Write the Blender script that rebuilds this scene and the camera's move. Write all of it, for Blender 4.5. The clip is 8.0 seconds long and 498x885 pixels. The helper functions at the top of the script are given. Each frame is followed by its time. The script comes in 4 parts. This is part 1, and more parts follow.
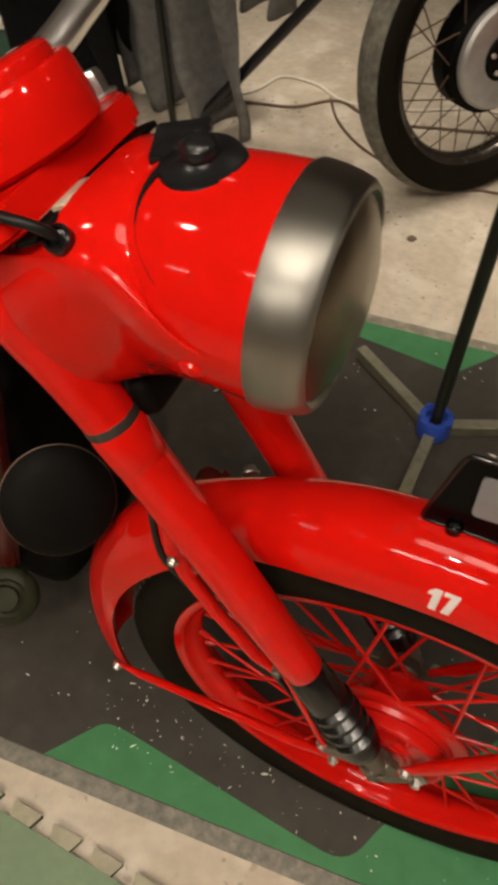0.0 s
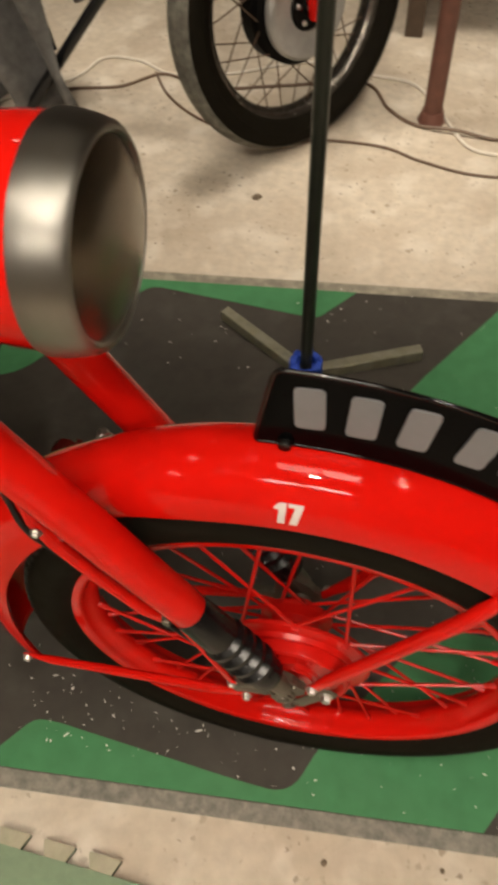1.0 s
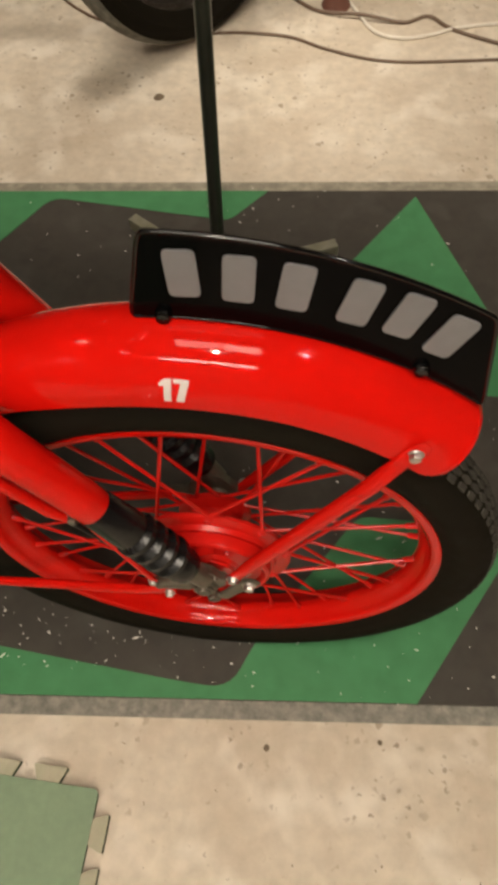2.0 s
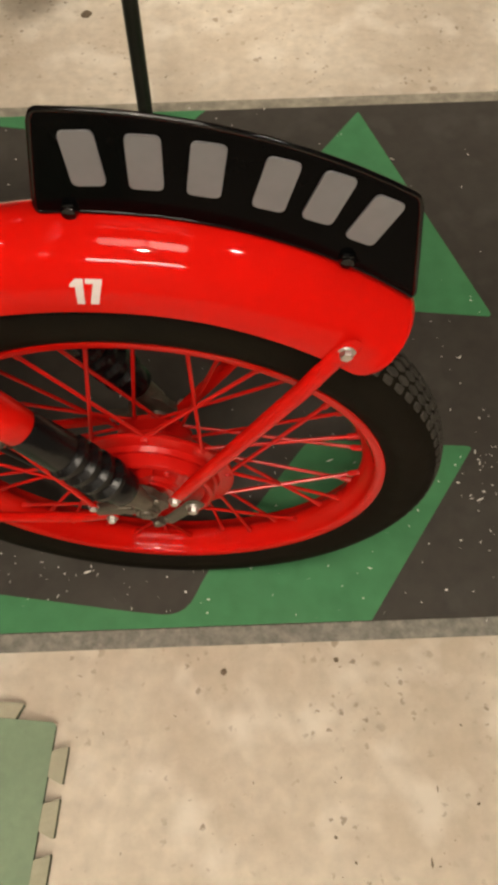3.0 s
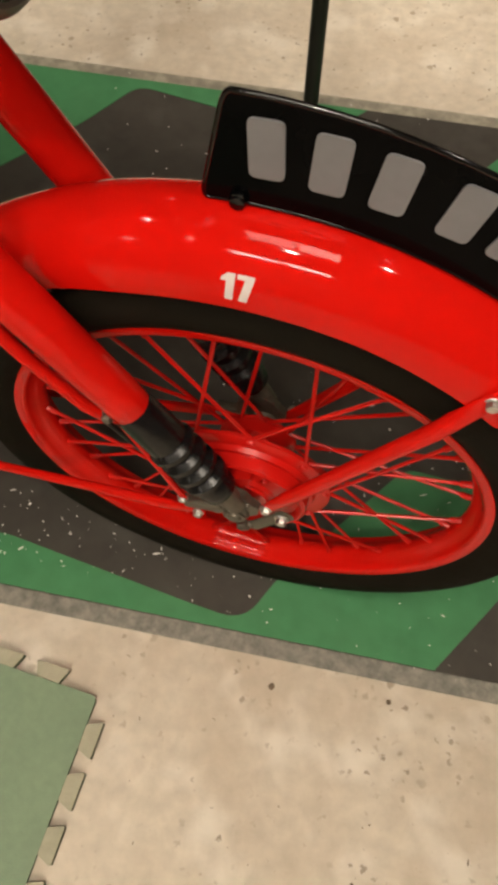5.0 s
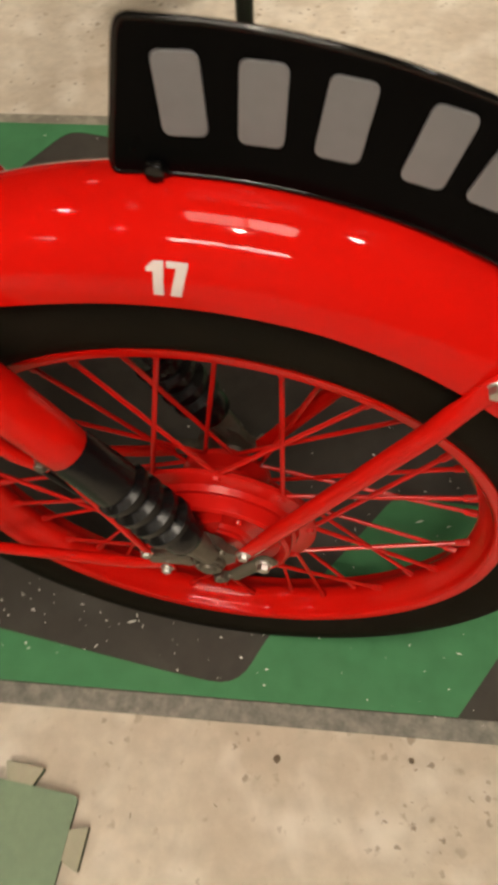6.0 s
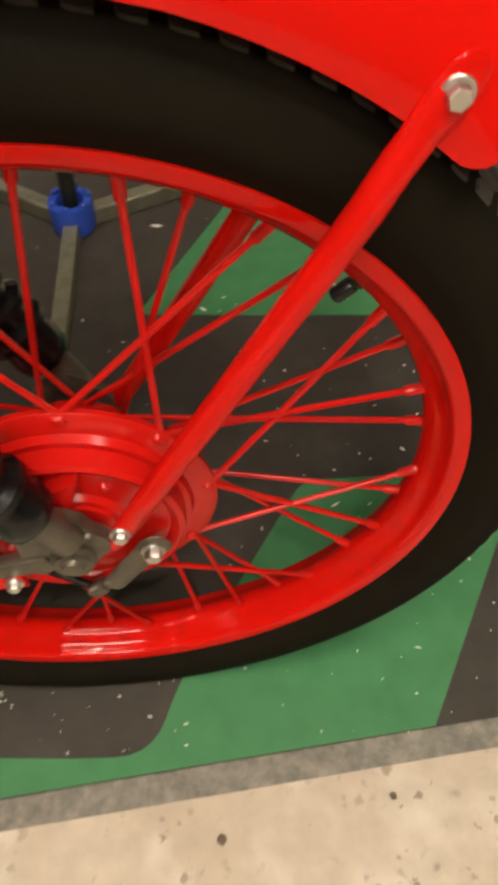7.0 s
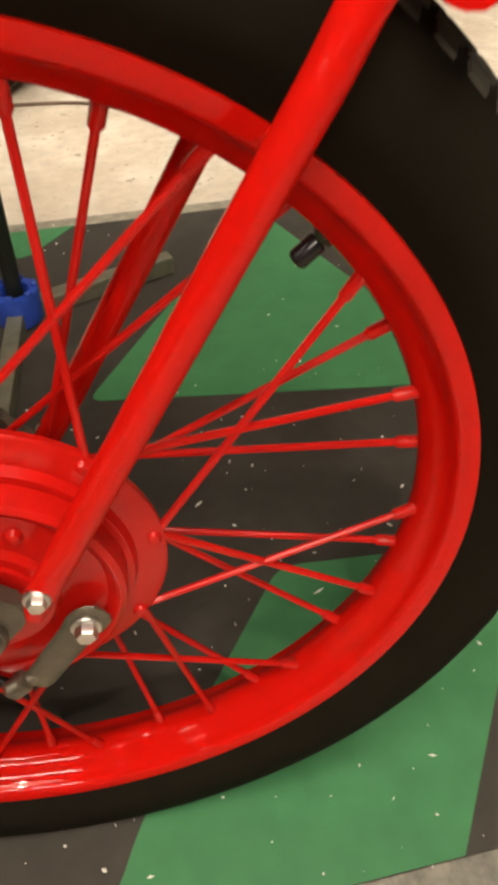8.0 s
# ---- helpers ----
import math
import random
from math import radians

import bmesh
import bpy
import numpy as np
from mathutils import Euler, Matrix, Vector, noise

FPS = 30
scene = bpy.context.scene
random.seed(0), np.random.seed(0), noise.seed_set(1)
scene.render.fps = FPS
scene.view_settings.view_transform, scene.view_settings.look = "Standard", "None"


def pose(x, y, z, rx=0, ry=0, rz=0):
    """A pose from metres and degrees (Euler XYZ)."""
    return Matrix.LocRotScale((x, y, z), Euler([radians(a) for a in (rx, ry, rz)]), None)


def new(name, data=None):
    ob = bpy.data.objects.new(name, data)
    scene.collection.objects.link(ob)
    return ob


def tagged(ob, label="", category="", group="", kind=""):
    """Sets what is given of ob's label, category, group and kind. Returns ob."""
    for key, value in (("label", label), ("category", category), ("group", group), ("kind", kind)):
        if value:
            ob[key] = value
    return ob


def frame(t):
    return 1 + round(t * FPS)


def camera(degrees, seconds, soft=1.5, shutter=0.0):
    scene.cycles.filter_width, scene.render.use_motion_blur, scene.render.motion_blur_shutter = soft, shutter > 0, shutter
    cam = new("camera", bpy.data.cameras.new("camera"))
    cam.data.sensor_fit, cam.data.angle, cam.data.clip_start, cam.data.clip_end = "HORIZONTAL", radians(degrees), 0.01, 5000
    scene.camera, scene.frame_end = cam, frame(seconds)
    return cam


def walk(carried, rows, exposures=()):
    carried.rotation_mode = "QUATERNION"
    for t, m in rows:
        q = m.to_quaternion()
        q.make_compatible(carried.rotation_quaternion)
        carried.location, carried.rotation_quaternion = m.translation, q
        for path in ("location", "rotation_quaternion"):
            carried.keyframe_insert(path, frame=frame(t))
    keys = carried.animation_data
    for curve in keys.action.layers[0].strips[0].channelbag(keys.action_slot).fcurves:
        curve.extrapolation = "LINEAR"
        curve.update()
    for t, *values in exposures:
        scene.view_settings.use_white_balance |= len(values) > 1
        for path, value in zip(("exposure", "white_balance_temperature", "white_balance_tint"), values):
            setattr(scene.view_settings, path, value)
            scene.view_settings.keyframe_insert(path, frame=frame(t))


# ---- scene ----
# ---- camera ----
cam = camera(36.24, 8.0, soft=4.2, shutter=0.4)
# seconds, eye x y z, Euler angles in degrees
PATH = [
    (0.0, -0.0252, -0.2670, 1.1528, 35.848, 1.084, 24.212),
    (0.5, 0.0079, -0.2835, 1.1549, 35.611, 2.089, 18.495),
    (1.0, 0.0482, -0.2851, 1.1528, 34.251, 2.465, 11.608),
    (1.5, 0.0724, -0.2952, 1.1374, 31.431, 2.171, 7.483),
    (1.7, 0.0837, -0.2965, 1.1267, 30.271, 1.815, 6.631),
    (2.8, 0.1233, -0.3233, 1.0810, 25.428, 1.406, 2.653),
    (3.0, 0.1282, -0.3197, 1.0749, 24.791, 0.688, 2.019),
    (3.5, 0.1295, -0.3101, 1.0726, 24.633, 1.491, 4.634),
    (4.0, 0.1270, -0.3014, 1.0637, 23.923, 1.045, 8.253),
    (4.5, 0.1124, -0.2885, 1.0622, 23.513, 0.713, 13.797),
    (4.7, 0.1013, -0.2932, 1.0592, 23.634, 0.563, 15.307),
    (5.8, 0.0827, -0.2712, 0.9895, 27.481, 1.531, 11.658),
    (6.0, 0.0956, -0.2626, 0.9523, 28.248, 2.289, 8.876),
    (6.5, 0.0948, -0.2511, 0.8288, 31.931, 3.126, 1.304),
    (7.0, 0.0869, -0.2649, 0.7306, 34.853, -0.274, -5.103),
    (7.2, 0.0898, -0.2613, 0.7022, 38.024, -1.046, -6.921),
    (7.5, 0.0926, -0.2588, 0.6757, 42.086, -1.708, -7.295),
    (8.0, 0.0981, -0.2481, 0.6160, 44.916, 0.406, -8.885),
]
walk(cam, [(t, pose(x, y, z, rx, ry, rz)) for t, x, y, z, rx, ry, rz in PATH],
     exposures=((0.0, 0.34), (0.5, 0.43), (1.0, 0.52), (1.5, 0.51), (3.0, 0.52), (4.5, 0.49), (6.0, 0.46), (6.5, 0.62), (7.0, 0.84), (7.5, 0.89), (8.0, 0.92)))

# ---- world and lamps ----
ROOM_H = 2.6
world = bpy.data.worlds.new("world")
world.use_nodes = True
scene.world = world
world.node_tree.nodes["Background"].inputs["Color"].default_value = (0.9, 0.75, 0.6, 1)
world.node_tree.nodes["Background"].inputs["Strength"].default_value = 0.01
scene.view_settings.exposure = 0.0


# ---- materials ----
def material(name, color, rough=0.5, specks=None, pale=None, metal=0.0, grain=0.0, scale=60.0, stain=0.0, stain_scale=4.0, stain_color=None,
             bump=0.0, bump_scale=200.0, coat=0.0, spec=0.5):
    """A procedural surface: base colour, fine grain, broad stains, fine relief."""
    m = bpy.data.materials.new(name)
    m.use_nodes = True
    n, l = m.node_tree.nodes, m.node_tree.links
    b = n["Principled BSDF"]
    b.inputs["Roughness"].default_value = rough
    b.inputs["Metallic"].default_value = metal
    b.inputs["Specular IOR Level"].default_value = spec
    b.inputs["Coat Weight"].default_value = coat
    b.inputs["Coat Roughness"].default_value = 0.04
    tc = n.new("ShaderNodeTexCoord")
    rgb = n.new("ShaderNodeRGB")
    rgb.outputs[0].default_value = (*color, 1)
    out = rgb.outputs[0]
    if grain:
        t = n.new("ShaderNodeTexNoise")
        t.inputs["Scale"].default_value, t.inputs["Detail"].default_value = scale, 6
        l.new(tc.outputs["Object"], t.inputs["Vector"])
        r = n.new("ShaderNodeMapRange")
        r.inputs["From Min"].default_value, r.inputs["From Max"].default_value = 0.3, 0.7
        r.inputs["To Min"].default_value, r.inputs["To Max"].default_value = 1 - grain, 1 + grain
        l.new(t.outputs["Fac"], r.inputs["Value"])
        x = n.new("ShaderNodeVectorMath")
        x.operation = "SCALE"
        l.new(out, x.inputs[0])
        l.new(r.outputs[0], x.inputs["Scale"])
        out = x.outputs[0]
        v = n.new("ShaderNodeMapRange")
        v.inputs["To Min"].default_value, v.inputs["To Max"].default_value = max(0.03, rough * 0.75), min(1, rough * 1.25)
        l.new(t.outputs["Fac"], v.inputs["Value"])
        l.new(v.outputs[0], b.inputs["Roughness"])
    if stain:
        t = n.new("ShaderNodeTexNoise")
        t.inputs["Scale"].default_value, t.inputs["Detail"].default_value = stain_scale, 8
        t.inputs["Roughness"].default_value = 0.65
        l.new(tc.outputs["Object"], t.inputs["Vector"])
        r = n.new("ShaderNodeMapRange")
        r.inputs["From Min"].default_value, r.inputs["From Max"].default_value = 0.42, 0.68
        r.inputs["To Min"].default_value, r.inputs["To Max"].default_value = 0, stain
        l.new(t.outputs["Fac"], r.inputs["Value"])
        x = n.new("ShaderNodeMix")
        x.data_type = "RGBA"
        sc = stain_color or tuple(c * 0.5 for c in color)
        x.inputs["B"].default_value = (*sc, 1)
        l.new(r.outputs[0], x.inputs["Factor"])
        l.new(out, x.inputs["A"])
        out = x.outputs["Result"]
    for kind in (pale, specks):
        if not kind:
            continue
        sc, lo_, hi_, amount, col = kind
        t = n.new("ShaderNodeTexNoise")
        t.inputs["Scale"].default_value, t.inputs["Detail"].default_value = sc, 4
        l.new(tc.outputs["Object"], t.inputs["Vector"])
        r = n.new("ShaderNodeMapRange")
        r.inputs["From Min"].default_value, r.inputs["From Max"].default_value = lo_, hi_
        r.inputs["To Max"].default_value = amount
        l.new(t.outputs["Fac"], r.inputs["Value"])
        x = n.new("ShaderNodeMix")
        x.data_type = "RGBA"
        x.inputs["B"].default_value = (*col, 1)
        l.new(r.outputs[0], x.inputs["Factor"])
        l.new(out, x.inputs["A"])
        out = x.outputs["Result"]
    l.new(out, b.inputs["Base Color"])
    if bump:
        t = n.new("ShaderNodeTexNoise")
        t.inputs["Scale"].default_value, t.inputs["Detail"].default_value = bump_scale, 5
        l.new(tc.outputs["Object"], t.inputs["Vector"])
        u = n.new("ShaderNodeBump")
        u.inputs["Strength"].default_value, u.inputs["Distance"].default_value = bump, 0.002
        l.new(t.outputs["Fac"], u.inputs["Height"])
        l.new(u.outputs[0], b.inputs["Normal"])
    return m


RED = material("red_enamel", (0.58, 0.006, 0.003), rough=0.05, grain=0.05, scale=9, spec=0.18, stain=0.25, stain_scale=16, stain_color=(0.5, 0.006, 0.003), bump=0.015, bump_scale=14)
RED_DULL = material("red_enamel_dusty", (0.52, 0.008, 0.005), rough=0.24, grain=0.05, scale=40, spec=0.32, stain=0.14, stain_scale=25, bump=0.03, bump_scale=30)
TYRE = material("tyre_rubber", (0.0085, 0.0068, 0.0042), rough=0.7, spec=0.06, grain=0.2, scale=50, stain=0.3, stain_scale=20, stain_color=(0.009, 0.008, 0.006), bump=0.15, bump_scale=300)
GAITER = material("gaiter_rubber", (0.004, 0.004, 0.0045), rough=0.25, spec=0.45, grain=0.2, scale=80, bump=0.1, bump_scale=200)
BLACK = material("black_enamel", (0.0016, 0.0016, 0.0017), rough=0.14, grain=0.1, scale=30, spec=0.04)
BLACK_GLOSS = material("glossy_black_enamel", (0.0016, 0.0016, 0.0017), rough=0.1, grain=0.1, scale=30, spec=0.4)
BLACK_PLASTIC = material("black_plastic", (0.008, 0.008, 0.009), spec=0.4, rough=0.25, grain=0.15, scale=60)
SILVER_PAINT = material("silver_figure_paint", (0.17, 0.17, 0.18), rough=0.4, grain=0.05, scale=90)
CASTING = material("dull_alloy_casting", (0.14, 0.122, 0.094), rough=0.4, metal=0.6, grain=0.25, scale=70, stain=0.5, stain_scale=40, stain_color=(0.06, 0.05, 0.04), bump=0.2)
ZINC = material("zinc_plate", (0.58, 0.56, 0.53), rough=0.36, metal=1.0, grain=0.1, scale=150, bump=0.05)
NICKEL = material("worn_nickel", (0.29, 0.28, 0.262), rough=0.46, metal=1.0, grain=0.1, scale=25, stain=0.3, stain_scale=14, stain_color=(0.25, 0.23, 0.19), bump=0.03)
CHROME = material("chrome", (0.8, 0.79, 0.8), rough=0.3, metal=1.0, grain=0.04, scale=40)
CONCRETE = material("concrete_floor", (0.56, 0.49, 0.395), rough=0.72, specks=(55, 0.64, 0.74, 0.5, (0.27, 0.2, 0.135)), pale=(11, 0.52, 0.68, 0.6, (0.72, 0.66, 0.57)), grain=0.12, scale=45, stain=0.7, stain_scale=3.6, stain_color=(0.40, 0.32, 0.235), bump=0.12, bump_scale=120)
MAT_GREEN = material("mat_green", (0.06, 0.205, 0.088), spec=0.15, rough=0.5, grain=0.1, scale=30, stain=0.4, stain_scale=9, stain_color=(0.075, 0.22, 0.1), bump=0.05, bump_scale=350)
MAT_DARK = material("mat_charcoal", (0.044, 0.038, 0.031), spec=0.28, rough=0.6, pale=(13, 0.55, 0.75, 0.35, (0.095, 0.088, 0.078)), grain=0.15, scale=40, stain=0.5, stain_scale=12, stain_color=(0.06, 0.055, 0.046), bump=0.05, bump_scale=350)
MAT_TRIM = material("mat_trim_grey", (0.2, 0.188, 0.155), rough=0.6, pale=(48, 0.5, 0.7, 0.5, (0.32, 0.3, 0.25)), grain=0.3, scale=110, stain=0.55, stain_scale=60, stain_color=(0.09, 0.085, 0.075), bump=0.2)
MAT_TRIM_PALE = material("mat_trim_pale", (0.3, 0.27, 0.21), rough=0.7, grain=0.25, scale=50, stain=0.8, stain_scale=22, stain_color=(0.13, 0.115, 0.09), bump=0.15)
FOAM = material("foam_green", (0.19, 0.265, 0.165), rough=0.7, grain=0.08, scale=90, stain=0.45, stain_scale=10, stain_color=(0.14, 0.2, 0.13), bump=0.15, bump_scale=400)
FOAM_TAN = material("foam_tan", (0.4, 0.35, 0.26), rough=0.7, grain=0.08, scale=90, stain=0.4, stain_scale=14, stain_color=(0.3, 0.27, 0.19))
FOAM_TOOTH = material("foam_tooth", (0.40, 0.365, 0.265), rough=0.7, grain=0.08, scale=90, stain=0.45, stain_scale=22, stain_color=(0.2, 0.235, 0.15), bump=0.15, bump_scale=400)
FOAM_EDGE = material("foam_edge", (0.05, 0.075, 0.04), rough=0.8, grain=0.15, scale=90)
POLE = material("pole_black", (0.022, 0.024, 0.018), rough=0.32, grain=0.15, scale=30, metal=0.2)
ARM = material("galvanised_arm", (0.27, 0.26, 0.2), rough=0.42, metal=0.6, grain=0.2, scale=60, stain=0.5, stain_scale=22, stain_color=(0.26, 0.24, 0.12))
BLUE = material("blue_plastic", (0.03, 0.08, 0.48), rough=0.35, grain=0.08, scale=40)
WHITE = material("white_flake", (0.75, 0.72, 0.66), rough=0.7, grain=0.1, scale=60)
DECAL = material("white_decal", (0.62, 0.55, 0.53), rough=0.4, grain=0.05, scale=120)
WALL = material("wall_plaster", (0.24, 0.21, 0.18), rough=0.85, grain=0.1, scale=20, stain=0.4, stain_scale=3, bump=0.1)
CEIL = material("ceiling_board", (0.34, 0.32, 0.29), rough=0.85, grain=0.06, scale=12)
CLOTH = material("grey_cloth", (0.13, 0.126, 0.122), rough=0.9, grain=0.3, scale=40, stain=0.4, stain_scale=8, stain_color=(0.1, 0.098, 0.095), bump=0.4, bump_scale=250)
ALLOY = material("dull_alloy", (0.4, 0.39, 0.375), rough=0.5, metal=0.5, grain=0.1, scale=30, stain=0.3, stain_scale=18)
STEEL_DARK = material("dull_spoke_steel", (0.12, 0.075, 0.05), rough=0.45, metal=0.5, grain=0.2, scale=60)
RUST = material("red_brown_post", (0.15, 0.06, 0.042), rough=0.6, grain=0.2, scale=40, stain=0.5, stain_scale=16, stain_color=(0.12, 0.05, 0.035), bump=0.1)
WHITE_CABLE = material("white_cable", (0.68, 0.63, 0.55), rough=0.5, grain=0.08, scale=60)
BROWN_CABLE = material("brown_cable", (0.14, 0.09, 0.06), rough=0.5, grain=0.1, scale=60)
BLACK_CABLE = material("black_cable", (0.006, 0.006, 0.006), rough=0.4, spec=0.2)
GREEN_PAINT = material("green_machine_paint", (0.03, 0.1, 0.075), rough=0.4, grain=0.2, scale=30, stain=0.3, stain_scale=15)
RIM_DULL = material("tarnished_rim", (0.2, 0.185, 0.165), rough=0.25, metal=0.9, grain=0.3, scale=70, stain=0.5, stain_scale=30, stain_color=(0.07, 0.055, 0.045))
BRASS = material("dull_brass", (0.02, 0.022, 0.012), rough=0.45, metal=0.2, grain=0.2, scale=50, stain=0.4, stain_scale=25, stain_color=(0.05, 0.05, 0.02), spec=0.15)
CRUMB = material("brown_dirt", (0.13, 0.095, 0.06), rough=0.9, grain=0.3, scale=200)
TREAD = material("dusty_tread", (0.042, 0.038, 0.031), rough=0.8, spec=0.2, grain=0.3, scale=90)
SCUFF = material("scuffed_rubber", (0.16, 0.15, 0.125), rough=0.8, spec=0.2, grain=0.35, scale=60, stain=0.6, stain_scale=12, stain_color=(0.05, 0.045, 0.04))
RING_RUBBER = material("ring_rubber", (0.022, 0.018, 0.014), rough=0.6, grain=0.2, scale=80)
DARK_CLOTH = material("black_cloth", (0.006, 0.006, 0.0065), rough=0.95, spec=0.1, grain=0.3, scale=40, bump=0.3, bump_scale=200)
PLANK = material("dark_wood", (0.09, 0.06, 0.04), rough=0.7, grain=0.3, scale=30, stain=0.5, stain_scale=10, bump=0.1)
DARK_VOID = material("near_black", (0.0035, 0.003, 0.0026), spec=0.07, rough=0.55, grain=0.2, scale=50, bump=0.1)
BULB = material("bulb_glass", (0.8, 0.7, 0.5), rough=0.1)
# red enamel darkened for parts that stand in shade
SHADED_RED = material("shaded_red_enamel", (0.06, 0.004, 0.003), rough=0.2, grain=0.15, scale=40, spec=0.3)
REFLECTOR = material("lamp_reflector", (0.06, 0.05, 0.034), rough=0.45, metal=1.0, grain=0.06, scale=20)

# small dark pits in the concrete, each with its own size
cn, cl = CONCRETE.node_tree.nodes, CONCRETE.node_tree.links
cb = cn["Principled BSDF"]
base = cb.inputs["Base Color"].links[0].from_socket
for pit_scale, share, tone in ((62, 0.66, (0.2, 0.145, 0.095, 1)), (34, 0.70, (0.27, 0.205, 0.14, 1))):
    tc = cn.new("ShaderNodeTexCoord")
    wob = cn.new("ShaderNodeTexNoise")
    wob.inputs["Scale"].default_value = pit_scale * 2.5
    add = cn.new("ShaderNodeVectorMath")
    add.operation = "MULTIPLY_ADD"
    add.inputs[1].default_value = (0.012, 0.012, 0.0)
    cl.new(tc.outputs["Object"], wob.inputs["Vector"])
    cl.new(wob.outputs["Color"], add.inputs[0])
    cl.new(tc.outputs["Object"], add.inputs[2])
    vo = cn.new("ShaderNodeTexVoronoi")
    vo.voronoi_dimensions = "2D"
    vo.inputs["Scale"].default_value = pit_scale
    cl.new(add.outputs[0], vo.inputs["Vector"])
    sep = cn.new("ShaderNodeSeparateColor")
    cl.new(vo.outputs["Color"], sep.inputs[0])
    rad = cn.new("ShaderNodeMapRange")
    rad.inputs["From Min"].default_value, rad.inputs["To Max"].default_value = share, 0.24
    cl.new(sep.outputs[0], rad.inputs["Value"])
    dif = cn.new("ShaderNodeMath")
    dif.operation = "SUBTRACT"
    cl.new(rad.outputs[0], dif.inputs[0])
    cl.new(vo.outputs["Distance"], dif.inputs[1])
    msk = cn.new("ShaderNodeMapRange")
    msk.inputs["From Min"].default_value, msk.inputs["From Max"].default_value, msk.inputs["To Max"].default_value = -0.03, 0.08, 0.75
    cl.new(dif.outputs[0], msk.inputs["Value"])
    clu = cn.new("ShaderNodeTexNoise")
    clu.inputs["Scale"].default_value, clu.inputs["Detail"].default_value = 5.5, 3
    cl.new(tc.outputs["Object"], clu.inputs["Vector"])
    cfa = cn.new("ShaderNodeMapRange")
    cfa.inputs["From Min"].default_value, cfa.inputs["From Max"].default_value = 0.48, 0.58
    cl.new(clu.outputs["Fac"], cfa.inputs["Value"])
    fac = cn.new("ShaderNodeMath")
    fac.operation = "MULTIPLY"
    cl.new(msk.outputs[0], fac.inputs[0])
    cl.new(cfa.outputs[0], fac.inputs[1])
    mix = cn.new("ShaderNodeMix")
    mix.data_type = "RGBA"
    mix.inputs["B"].default_value = tone
    cl.new(fac.outputs[0], mix.inputs["Factor"])
    cl.new(base, mix.inputs["A"])
    base = mix.outputs["Result"]
cl.new(base, cb.inputs["Base Color"])

# circular brush marks on the headlamp rim
tn = NICKEL.node_tree.nodes.new("ShaderNodeTangent")
tn.direction_type, tn.axis = "RADIAL", "X"
NICKEL.node_tree.links.new(tn.outputs[0], NICKEL.node_tree.nodes["Principled BSDF"].inputs["Tangent"])
NICKEL.node_tree.nodes["Principled BSDF"].inputs["Anisotropic"].default_value = 0.65
NICKEL.node_tree.nodes["Principled BSDF"].inputs["Anisotropic Rotation"].default_value = 0.25


def glass(name, color=(1, 1, 1), rough=0.02):
    m = bpy.data.materials.new(name)
    m.use_nodes = True
    b = m.node_tree.nodes["Principled BSDF"]
    b.inputs["Base Color"].default_value = (*color, 1)
    b.inputs["Transmission Weight"].default_value = 1
    b.inputs["Roughness"].default_value = rough
    b.inputs["IOR"].default_value = 1.45
    return m


LENS = glass("lamp_lens", (0.62, 0.52, 0.4), 0.22)


def glow(name, color, strength):
    m = bpy.data.materials.new(name)
    m.use_nodes = True
    b = m.node_tree.nodes["Principled BSDF"]
    b.inputs["Base Color"].default_value = (0.9, 0.9, 0.9, 1)
    b.inputs["Emission Color"].default_value = (*color, 1)
    b.inputs["Emission Strength"].default_value = strength
    return m


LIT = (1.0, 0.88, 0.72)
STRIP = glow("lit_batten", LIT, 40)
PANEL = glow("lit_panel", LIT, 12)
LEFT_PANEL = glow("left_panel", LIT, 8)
FAR_FILL_W = 70


# ---- mesh builders ----
def part(name, bm, mat, parent=None, label="", smooth=True, angle=0.7):
    """Links a bmesh as one mesh object, under a parent if one is given."""
    me = bpy.data.meshes.new(name)
    bmesh.ops.recalc_face_normals(bm, faces=bm.faces[:])
    if smooth:
        for fc in bm.faces:
            fc.smooth = True
        for e in bm.edges:
            if len(e.link_faces) == 2 and e.calc_face_angle(0) > angle:
                e.smooth = False
    bm.to_mesh(me)
    bm.free()
    me.materials.append(mat)
    ob = new(name, me)
    if parent is not None:
        ob.parent = parent
    if label:
        tagged(ob, label)
    return ob


def empty(name, m=Matrix()):
    ob = new(name)
    ob.matrix_world = m
    ob.empty_display_size = 0.1
    return ob


def basis(d):
    d = Vector(d).normalized()
    u = d.orthogonal().normalized()
    return u, d.cross(u)


def sweep(bm, pts, radius, seg=12, flat=None, caps=True):
    """A tube along points; radius is one number or one per point; flat squeezes it along a direction: (direction, factor per point)."""
    pts = [Vector(p) for p in pts]
    n = len(pts)
    rs = radius if isinstance(radius, (list, tuple)) else [radius] * n
    rings, u = [], None
    for i, p in enumerate(pts):
        d = (pts[min(i + 1, n - 1)] - pts[max(i - 1, 0)]).normalized()
        if u is None:
            u = (Vector(flat[0]) - d * Vector(flat[0]).dot(d)).normalized() if flat else d.orthogonal().normalized()
        u = (u - d * u.dot(d)).normalized()
        v = d.cross(u)
        k = flat[1][i] if flat else 1.0
        rings.append([bm.verts.new(p + rs[i] * (math.cos(a) * u * k + math.sin(a) * v)) for a in [2 * math.pi * j / seg for j in range(seg)]])
    for a, b in zip(rings, rings[1:]):
        for j in range(seg):
            bm.faces.new((a[j], a[(j + 1) % seg], b[(j + 1) % seg], b[j]))
    if caps:
        bm.faces.new(rings[0][::-1])
        bm.faces.new(rings[-1])
    return bm


